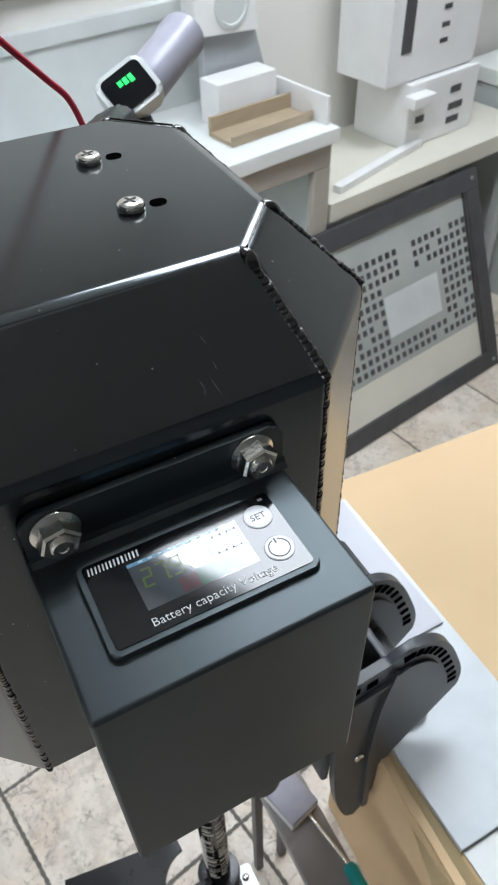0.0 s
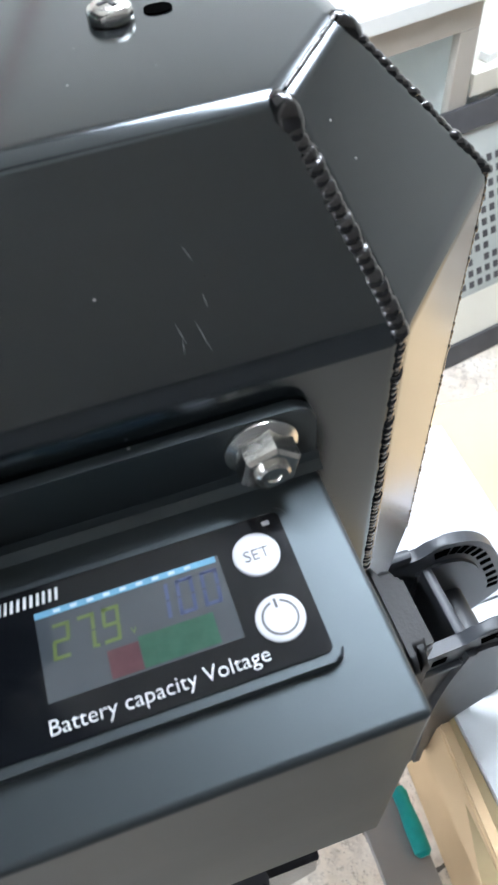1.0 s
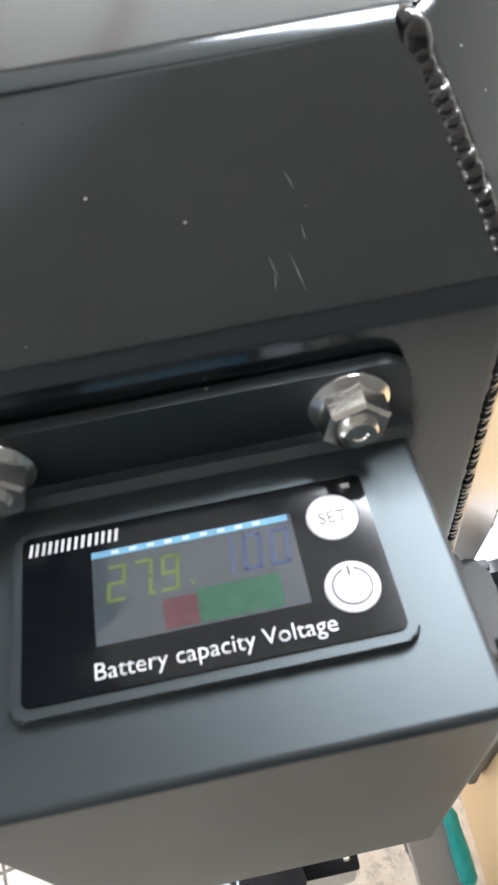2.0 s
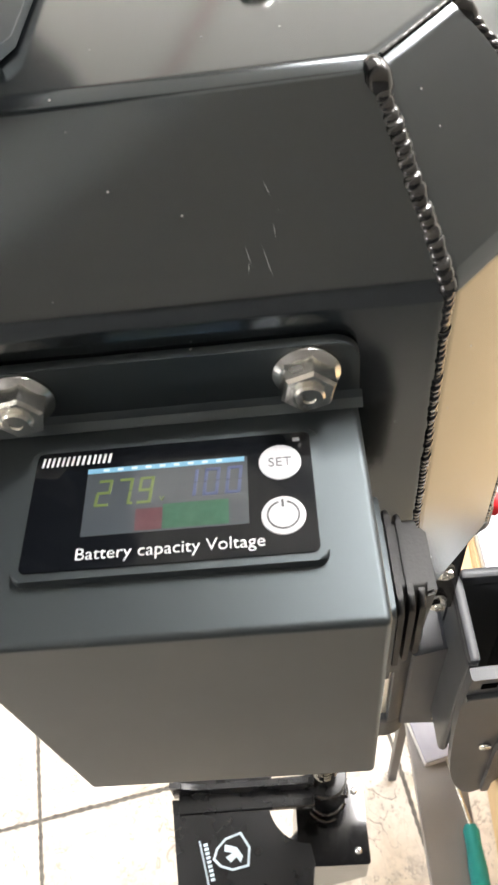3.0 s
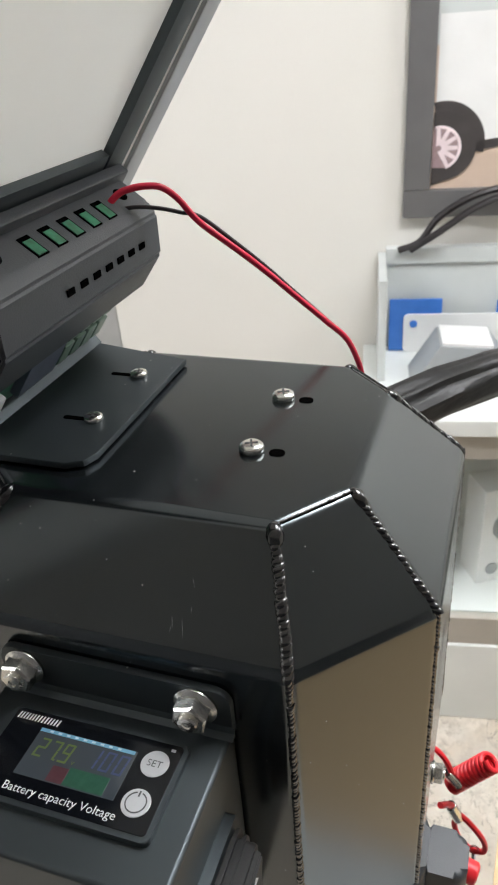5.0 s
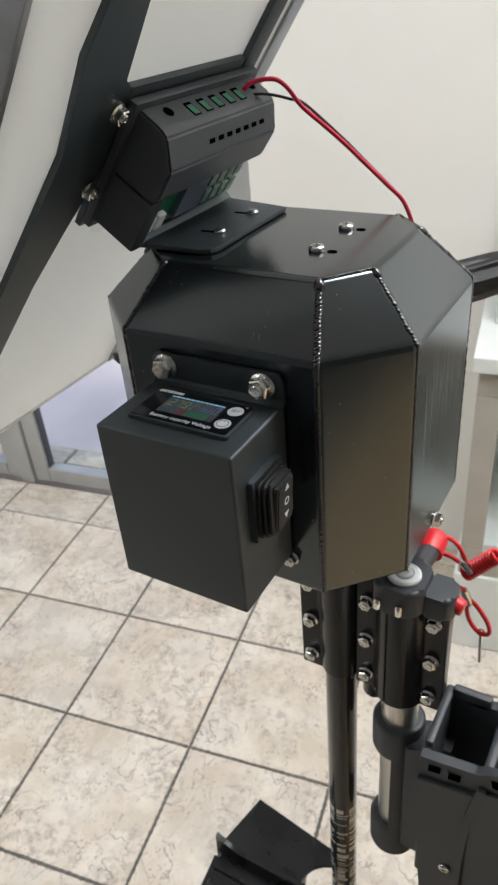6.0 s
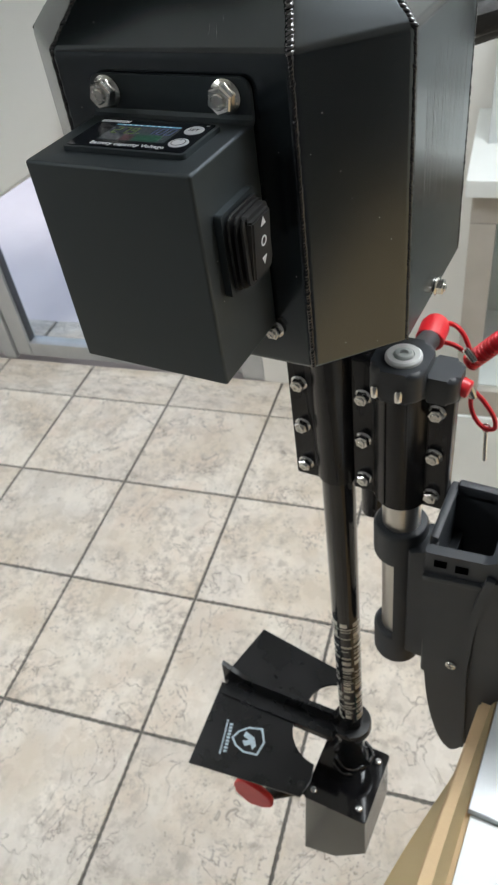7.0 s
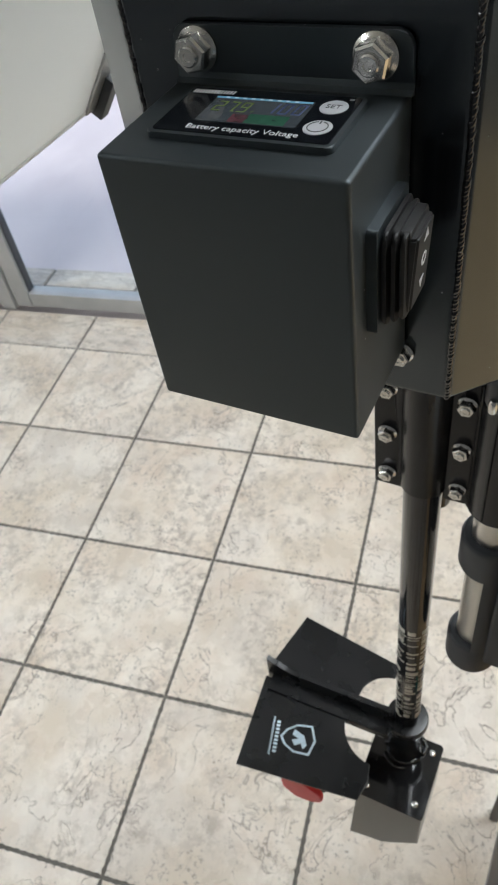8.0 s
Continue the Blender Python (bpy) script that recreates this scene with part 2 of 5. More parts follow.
MIDGREY = material("mid_grey_plastic", (0.33, 0.35, 0.36), 0.4, color2=(0.38, 0.40, 0.41), scale=15)
LILAC = material("lilac_grey_grip", (0.26, 0.26, 0.32), 0.35, color2=(0.33, 0.33, 0.38), scale=30)
WOOD = material("brown_board", (0.34, 0.27, 0.18), 0.6, color2=(0.42, 0.34, 0.24), scale=12, stretch=(1, 9, 9))
TEAL = material("teal_handle", (0.0, 0.26, 0.25), 0.35, scale=60, color2=(0.01, 0.33, 0.31))
BENCH = material("grey_bench_top", (0.24, 0.23, 0.23), 0.5, color2=(0.31, 0.29, 0.28), scale=12)
PAVE = material("pale_pavement", (0.68, 0.61, 0.62), 0.75, color2=(0.79, 0.71, 0.71), scale=2.6, bump=0.1, bump_scale=60)
GREEN_LED = material("green_led", (0.02, 0.3, 0.06), 0.4, emit=(0.03, 0.9, 0.15), emit_strength=1.1)
LAMP = material("lamp_diffuser", (0.9, 0.9, 0.9), 0.4, emit=(0.93, 0.98, 1.0), emit_strength=PANEL_GLOW)
P_BROWN = material("printed_sand", (0.56, 0.43, 0.34), 0.4, color2=(0.66, 0.52, 0.42), scale=14)
P_GREEN = material("printed_green", (0.06, 0.16, 0.10), 0.4, scale=20, color2=(0.10, 0.20, 0.14))
P_BLACK = material("printed_tyre", (0.05, 0.045, 0.045), 0.4, scale=20)
P_PINK = material("printed_rim", (0.30, 0.21, 0.22), 0.4, scale=60, color2=(0.40, 0.28, 0.29), mix=0.3)
P_VERGE = material("printed_verge", (0.26, 0.29, 0.25), 0.4, scale=20, color2=(0.34, 0.36, 0.31))
P_SPOKE = material("printed_spoke", (0.76, 0.64, 0.66), 0.4, scale=30)
POSTER_FRAME = material("grey_poster_frame", (0.125, 0.122, 0.122), 0.42, color2=(0.145, 0.142, 0.142), scale=14)
CREAM = material("cream_laminate", (0.66, 0.64, 0.55), 0.4, color2=(0.72, 0.70, 0.61), scale=6)
GRATE_GLASS = material("grey_green_film", (0.36, 0.39, 0.37), 0.22, color2=(0.46, 0.48, 0.45), scale=5)


HEATSHRINK = material("black_rubber_sleeve", (0.004, 0.004, 0.0045), 0.36, color2=(0.008, 0.008, 0.008), scale=60, spec=0.3, bump=1.0, bump_scale=60, stretch=(1, 0.6, 3))
# translucency added to brighten the back sheet; a real panel would block this light
nt = BACKSHEET.node_tree
thin = nt.nodes.new("ShaderNodeBsdfTranslucent")
thin.inputs["Color"].default_value = (0.86, 0.86, 0.84, 1)
both = nt.nodes.new("ShaderNodeMixShader")
both.inputs[0].default_value = 0.55
nt.links.new(nt.nodes["Principled BSDF"].outputs[0], both.inputs[1])
nt.links.new(thin.outputs[0], both.inputs[2])
nt.links.new(both.outputs[0], nt.nodes["Material Output"].inputs["Surface"])

# ---- mesh helpers ----
def link(name, bm, mat, parent=None, label="", smooth=35, weighted=False):
    me = bpy.data.meshes.new(name)
    bmesh.ops.recalc_face_normals(bm, faces=bm.faces)
    if smooth:
        for f in bm.faces:
            f.smooth = True
        for e in bm.edges:
            if len(e.link_faces) == 2 and e.calc_face_angle(0) > radians(smooth):
                e.smooth = False
    bm.to_mesh(me)
    bm.free()
    me.materials.append(mat)
    ob = new(name, me)
    if weighted:
        w = ob.modifiers.new("normals", "WEIGHTED_NORMAL")
        w.keep_sharp = True
    if parent:
        ob.parent = parent
    if label:
        ob["label"] = label
    return ob


def part(name, bm, mat, parent, label="", smooth=35, weighted=True):
    return link(name, bm, mat, parent, label, smooth, weighted)


def thing(name, m, label, category, group="", kind=""):
    ob = new(name)
    ob.matrix_basis = m
    ob.empty_display_size = 0.02
    return tagged(ob, label, category, group, kind)


def box(x0, x1, y0, y1, z0, z1, r=0.0, seg=2, bm=None):
    out = bm or bmesh.new()
    vs = [out.verts.new((x, y, z)) for z in (z0, z1) for y in (y0, y1) for x in (x0, x1)]
    fs = [out.faces.new([vs[i] for i in q]) for q in ((0, 2, 3, 1), (4, 5, 7, 6), (0, 1, 5, 4), (2, 6, 7, 3), (0, 4, 6, 2), (1, 3, 7, 5))]
    if r:
        es = list({e for f in fs for e in f.edges})
        bmesh.ops.bevel(out, geom=es, offset=r, segments=seg, affect="EDGES", profile=0.5)
    return out


def prism(poly, h0, h1, axis="z", r=0.0, seg=2, bm=None):
    """A plate: the outline poly, given in the plane across the axis, drawn out from h0 to h1."""
    out = bm or bmesh.new()
    def at(p, h):
        return {"z": (p[0], p[1], h), "y": (p[0], h, p[1]), "x": (h, p[0], p[1])}[axis]
    lo = [out.verts.new(at(p, h0)) for p in poly]
    hi = [out.verts.new(at(p, h1)) for p in poly]
    fs = [out.faces.new(lo[::-1]), out.faces.new(hi)]
    n = len(poly)
    for i in range(n):
        fs.append(out.faces.new((lo[i], lo[(i + 1) % n], hi[(i + 1) % n], hi[i])))
    if r:
        es = list({e for f in fs[:2] for e in f.edges})
        bmesh.ops.bevel(out, geom=es, offset=r, segments=seg, affect="EDGES", profile=0.5)
    return out


def rounded(x0, x1, y0, y1, r, n=5):
    out = []
    for cx, cy, a0 in ((x1 - r, y1 - r, 0), (x0 + r, y1 - r, 90), (x0 + r, y0 + r, 180), (x1 - r, y0 + r, 270)):
        out += [(cx + r * math.cos(radians(a0 + 90 * i / n)), cy + r * math.sin(radians(a0 + 90 * i / n))) for i in range(n + 1)]
    return out


def arc(cx, cy, r, a0, a1, n=12):
    return [(cx + r * math.cos(radians(a0 + (a1 - a0) * i / n)), cy + r * math.sin(radians(a0 + (a1 - a0) * i / n))) for i in range(n + 1)]


def lathe(profile, n=24, bm=None, m=None):
    """A turned body round z from (radius, height) pairs; the ends are closed."""
    out = bm or bmesh.new()
    m = m or Matrix()
    rings = [[out.verts.new(m @ Vector((r * math.cos(2 * math.pi * i / n), r * math.sin(2 * math.pi * i / n), z))) for i in range(n)] for r, z in profile]
    for a, b in zip(rings, rings[1:]):
        for i in range(n):
            out.faces.new((a[i], a[(i + 1) % n], b[(i + 1) % n], b[i]))
    out.faces.new(rings[0][::-1])
    out.faces.new(rings[-1])
    return out


def along(p, q):
    """The pose at p whose z axis points to q."""
    return Matrix.Translation(p) @ (Vector(q) - Vector(p)).to_track_quat("Z", "Y").to_matrix().to_4x4()


def rod(p, q, r, n=16, bm=None, r2=None):
    d = (Vector(q) - Vector(p)).length
    e = min(r * 0.15, d * 0.2)
    r2 = r if r2 is None else r2
    return lathe([(r - e, 0), (r, e), (r2, d - e), (r2 - e, d)], n, bm, along(p, q))


def spline(points, steps=8):
    ps = [Vector(p) for p in points]
    ps = [2 * ps[0] - ps[1]] + ps + [2 * ps[-1] - ps[-2]]
    out = []
    for a, b, c, d in zip(ps, ps[1:], ps[2:], ps[3:]):
        for i in range(steps):
            t = i / steps
            out.append(0.5 * (2 * b + (c - a) * t + (2 * a - 5 * b + 4 * c - d) * t * t + (3 * b - a - 3 * c + d) * t ** 3))
    out.append(ps[-2])
    return out


def cord(points, r, n=8, steps=8, bm=None):
    out = bm or bmesh.new()
    path = spline(points, steps) if steps else [Vector(p) for p in points]
    rings, side = [], None
    for i, p in enumerate(path):
        d = (path[min(i + 1, len(path) - 1)] - path[max(i - 1, 0)]).normalized()
        if side is None:
            side = d.orthogonal().normalized()
        side = (side - d * side.dot(d)).normalized()
        up = d.cross(side)
        rings.append([out.verts.new(p + r * (math.cos(2 * math.pi * k / n) * side + math.sin(2 * math.pi * k / n) * up)) for k in range(n)])
    for a, b in zip(rings, rings[1:]):
        for k in range(n):
            out.faces.new((a[k], a[(k + 1) % n], b[(k + 1) % n], b[k]))
    out.faces.new(rings[0][::-1])
    out.faces.new(rings[-1])
    return out


def bead(p, q, r, pitch=0.0024, bm=None, seed=1, blobs=True):
    """A weld seam from p to q: one rope-like run of leaning scales."""
    out = bm or bmesh.new()
    rnd = random.Random(seed)
    p, q = Vector(p), Vector(q)
    d = (q - p).normalized()
    side = d.orthogonal().normalized()
    up = d.cross(side)
    lean = (side * rnd.uniform(-1, 1) + up * rnd.uniform(-1, 1)).normalized() * 0.8
    n, k = max(2, int((q - p).length / pitch)), 10
    rings = []
    for i in range(n):
        s = r * rnd.uniform(0.88, 1.12)
        jog = Vector([rnd.uniform(-1, 1) * r * 0.10 for _ in range(3)])
        for f, w in ((0.03, 0.925), (0.25, 0.99), (0.55, 1.02), (0.80, 0.99), (0.97, 0.93)):
            c = p + (q - p) * ((i + f) / n) + jog
            ring = []
            for j in range(k):
                a = 2 * math.pi * j / k
                e = math.cos(a) * side + math.sin(a) * up
                ring.append(out.verts.new(c + s * w * (e + d * e.dot(lean))))
            rings.append(ring)
    for a, b in zip(rings, rings[1:]):
        for j in range(k):
            out.faces.new((a[j], a[(j + 1) % k], b[(j + 1) % k], b[j]))
    out.faces.new(rings[0][::-1])
    out.faces.new(rings[-1])
    return out


def lettering(name, text, size, m, mat, parent, align="LEFT", depth=0.00008, label=""):
    cu = bpy.data.curves.new(name, "FONT")
    cu.body, cu.size, cu.extrude, cu.align_x = text, size, depth, align
    cu.resolution_u = 3
    cu.offset = -0.010 * size
    tmp = bpy.data.objects.new(name, cu)
    scene.collection.objects.link(tmp)
    me = bpy.data.meshes.new_from_object(tmp.evaluated_get(bpy.context.evaluated_depsgraph_get()))
    bpy.data.objects.remove(tmp)
    whole = bmesh.new()
    whole.from_mesh(me)
    bpy.data.meshes.remove(me)
    bmesh.ops.remove_doubles(whole, verts=whole.verts, dist=size * 0.001)
    left = set(whole.verts)
    while left:
        heap, seen = [left.pop()], set()
        while heap:
            v = heap.pop()
            seen.add(v)
            left.discard(v)
            heap += [w for e in v.link_edges for w in e.verts if w not in seen]
        index = {v: i for i, v in enumerate(sorted(seen, key=lambda v: v.index))}
        faces = {f for v in seen for f in v.link_faces}
        glyph = bpy.data.meshes.new("letter")
        glyph.from_pydata([v.co[:] for v in index], [], [[index[v] for v in f.verts] for f in faces])
        glyph.materials.append(mat)
        ob = new("letter", glyph)
        ob.matrix_basis = m
        ob.parent = parent
    whole.free()


SEGMENTS = {"0": "abcdef", "1": "bc", "2": "abged", "7": "abc", "9": "abcdfg"}


def digit(char, x, y, w, h, z, mat, parent):
    """One seven-segment digit, slightly slanted, on the display."""
    t, g = w * 0.21, w * 0.04
    bars = {"a": (g, h - t, w - g, h), "d": (g, 0, w - g, t), "g": (g, h / 2 - t / 2, w - g, h / 2 + t / 2),
            "b": (w - t, h / 2 + g, w, h - g), "c": (w - t, g, w, h / 2 - g), "f": (0, h / 2 + g, t, h - g), "e": (0, g, t, h / 2 - g)}
    for s in SEGMENTS[char]:
        x0, y0, x1, y1 = bars[s]
        k = prism([(x + a + 0.10 * c, y + c) for a, c in ((x0, y0), (x1, y0), (x1, y1), (x0, y1))], z, z + 0.00012)
        part("segment", k, mat, parent, smooth=0)


def hexagon(r, h0, h1, m, bm=None, chamfer=0.12):
    out = bm or bmesh.new()
    def ring(rad, z):
        return [out.verts.new(m @ Vector((rad * math.cos(radians(60 * i)), rad * math.sin(radians(60 * i)), z))) for i in range(6)]
    rings = [ring(r, h0), ring(r, h1 - r * chamfer), ring(r * (1 - chamfer), h1)]
    for a, b in zip(rings, rings[1:]):
        for i in range(6):
            out.faces.new((a[i], a[(i + 1) % 6], b[(i + 1) % 6], b[i]))
    out.faces.new(rings[0][::-1])
    out.faces.new(rings[-1])
    return out


def flange_nut(parent, m, s=1.0, turn=0.0, name="flange_nut"):
    """A serrated flange nut on a stud end; z is its axis."""
    m = m @ pose(0, 0, 0, 0, 0, turn)
    ob = part(name, lathe([(0.0071 * s, 0), (0.0074 * s, 0.0004 * s), (0.0073 * s, 0.0011 * s), (0.0060 * s, 0.0019 * s), (0.0052 * s, 0.0026 * s)], 28, m=m), STEEL, parent, "bright zinc flange nut", smooth=50)
    part("hexagon", hexagon(0.0062 * s, 0.0012 * s, 0.0070 * s, m), STEEL, ob, smooth=20)
    part("stud", lathe([(0.0034 * s, 0.006 * s), (0.0034 * s, 0.0078 * s), (0.0029 * s, 0.0083 * s), (0.0015 * s, 0.0083 * s), (0.0013 * s, 0.0079 * s)], 16, m=m), STEEL, ob, smooth=40)
    return ob


def pan_screw(parent, m, s=1.0, name="screw"):
    ob = part(name, lathe([(0.0044 * s, 0), (0.0047 * s, 0.0004 * s), (0.0047 * s, 0.0017 * s), (0.0042 * s, 0.0026 * s), (0.0030 * s, 0.0031 * s), (0.001 * s, 0.0032 * s)], 24, m=m), STEEL, parent, "bright pan-head screw", smooth=40)
    bm = bmesh.new()
    for a in (20, 110):
        k = box(-0.0024 * s, 0.0024 * s, -0.0004 * s, 0.0004 * s, 0.0029 * s, 0.00335 * s)
        k.transform(m @ pose(0, 0, 0, 0, 0, a))
        me = bpy.data.meshes.new("slot")
        k.to_mesh(me)
        k.free()
        bm.from_mesh(me)
        bpy.data.meshes.remove(me)
    part("slot", bm, DARKGREY, ob)
    return ob


# ---- the room ----
def setting(name, bm, mat, m=ROOM, label="", smooth=0):
    ob = link(name, bm, mat, None, label, smooth)
    ob.matrix_basis = m
    return tagged(ob, label or name.replace("_", " "), name.split("_")[0], kind="structure")


U0, U1, V0, V1, TOP = -3.412, 3.388, -1.644, 1.75, 2.8
setting("floor", box(U0, U1, V0, V1, -0.12, -0.004), GROUT, label="beige stone-look tiled floor with grey joints")
FLOOR = bpy.data.objects["floor"]
setting("ceiling", box(U0, U1, V0, V1 + 0.2, TOP, TOP + 0.15), CEIL, label="plain grey ceiling, unseen, darkened to dim the housing's reflections")
DOOR0, DOOR1, HEAD = -2.75, -0.68, 2.25
setting("wall_north", prism([(DOOR1, -0.12), (U1, -0.12), (U1, TOP), (U0, TOP), (U0, -0.12), (DOOR0, -0.12), (DOOR0, HEAD), (DOOR1, HEAD)], V1, V1 + 0.18, "y"), PAINT, label="plain off-white painted wall beside the glass door")
# unseen south wall: its dark colour is there for the housing's front reflections
setting("wall_south", box(U0, U1, V0 - 0.15, V0, -0.12, TOP), DARK_WALL, label="plain unseen wall, darkened to keep the housing's front reflections dark")
setting("wall_west", box(U0 - 0.15, U0, V0 - 0.15, V1 + 0.18, -0.12, TOP), PAINT, label="plain off-white painted wall")
setting("wall_east", box(U1, U1 + 0.15, V0 - 0.15, V1 + 0.18, -0.12, TOP), PAINT, label="plain off-white painted wall")
setting("ground", box(-60, 60, V1 + 0.18, 120, -0.3, -0.06), PAVE, label="pale concrete pavement outside the glass door")
step = setting("pavement", box(U0, 0.2, V1 + 0.18, V1 + 0.30, -0.06, -0.012), GROUT, label="tiled threshold strip outside the glass door")


def glazed_door():
    d = thing("door_1", ROOM, "grey aluminium framed glass shop door, closed", "door", kind="structure")
    y0, y1 = V1 + 0.014, V1 + 0.074
    part("frame", box(DOOR0, DOOR1, y0 - 0.01, y1 + 0.01, HEAD - 0.07, HEAD - 0.002, 0.004), ALU, d)
    part("frame", box(DOOR1 - 0.09, DOOR1 - 0.002, y0 - 0.012, y1 + 0.012, 0, HEAD - 0.072, 0.004), ALU, d)
    part("frame", box(DOOR0 + 0.002, DOOR0 + 0.09, y0 - 0.012, y1 + 0.012, 0, HEAD - 0.072, 0.004), ALU, d)
    part("mullion", box(-1.838, -1.780, y0 - 0.012, y1 + 0.012, 0, HEAD - 0.072, 0.004), ALU, d)
    for a, b in ((-1.775, DOOR1 - 0.094), (DOOR0 + 0.094, -1.843)):
        part("stile", box(a, a + 0.072, y0, y1, 0.012, HEAD - 0.08, 0.004), ALU, d)
        part("gasket", box(a + 0.0725, a + 0.078, y0 + 0.012, y1 - 0.012, 0.075, HEAD - 0.15), DARKGREY, d)
        part("stile", box(b - 0.072, b, y0, y1, 0.012, HEAD - 0.08, 0.004), ALU, d)
        part("bottom_rail", box(a + 0.073, b - 0.073, y0, y1, 0.012, 0.078, 0.004), ALU, d)
        part("top_rail", box(a + 0.073, b - 0.073, y0, y1, HEAD - 0.16, HEAD - 0.08, 0.004), ALU, d)
        pane = part("pane", box(a + 0.070, b - 0.070, y0 + 0.027, y0 + 0.033, 0.076, HEAD - 0.155), GLASS, d, smooth=0)
        pane.visible_shadow = False
    part("handle", cord([(-0.86, y0 - 0.001, 0.95), (-0.86, y0 - 0.05, 0.97), (-0.86, y0 - 0.05, 1.25), (-0.86, y0 - 0.001, 1.27)], 0.011), BRUSHED, d)
    return d


glazed_door()


def ceiling_light(u, v):
    l = thing("ceiling_light", ROOM @ pose(u, v, TOP), "square white glowing panel assumed on the unseen ceiling", "ceiling light", "ceiling panels")
    part("diffuser", box(-0.28, 0.28, -0.28, 0.28, -0.022, -0.016), LAMP, l)
    bm = bmesh.new()
    for a in (box(-0.3, 0.3, 0.281, 0.3, -0.028, -0.001), box(-0.3, 0.3, -0.3, -0.281, -0.028, -0.001), box(-0.3, -0.281, -0.28, 0.28, -0.028, -0.001), box(0.281, 0.3, -0.28, 0.28, -0.028, -0.001)):
        me = bpy.data.meshes.new("t")
        a.to_mesh(me)
        a.free()
        bm.from_mesh(me)
        bpy.data.meshes.remove(me)
    part("frame", bm, WHITE, l)


# positions assumed: the first fits the meter's reflection, the others are added to brighten
for u, v in ((0.45, 0.55), (-1.55, 0.55), (-2.35, -0.75), (1.65, 0.95)):
    ceiling_light(u, v)


# ---- the motor head: housing, control box, shaft ----
XL, XR, YB, CH, TZ, IN, BZ = -0.166, 0.039, 0.180, 0.039, 0.032, 0.031, -0.157
BASE = [(0, 0), (XR, CH), (XR, YB - CH), (0, YB), (-0.123, YB), (XL, YB - CH), (XL, CH), (-0.123, 0)]
LID = [(-0.0122, IN), (XR - IN, 0.0550), (XR - IN, YB - 0.0525), (-0.0130, YB - IN), (-0.110, YB - IN), (XL + IN, YB - 0.0525), (XL + IN, 0.0525), (-0.110, IN)]


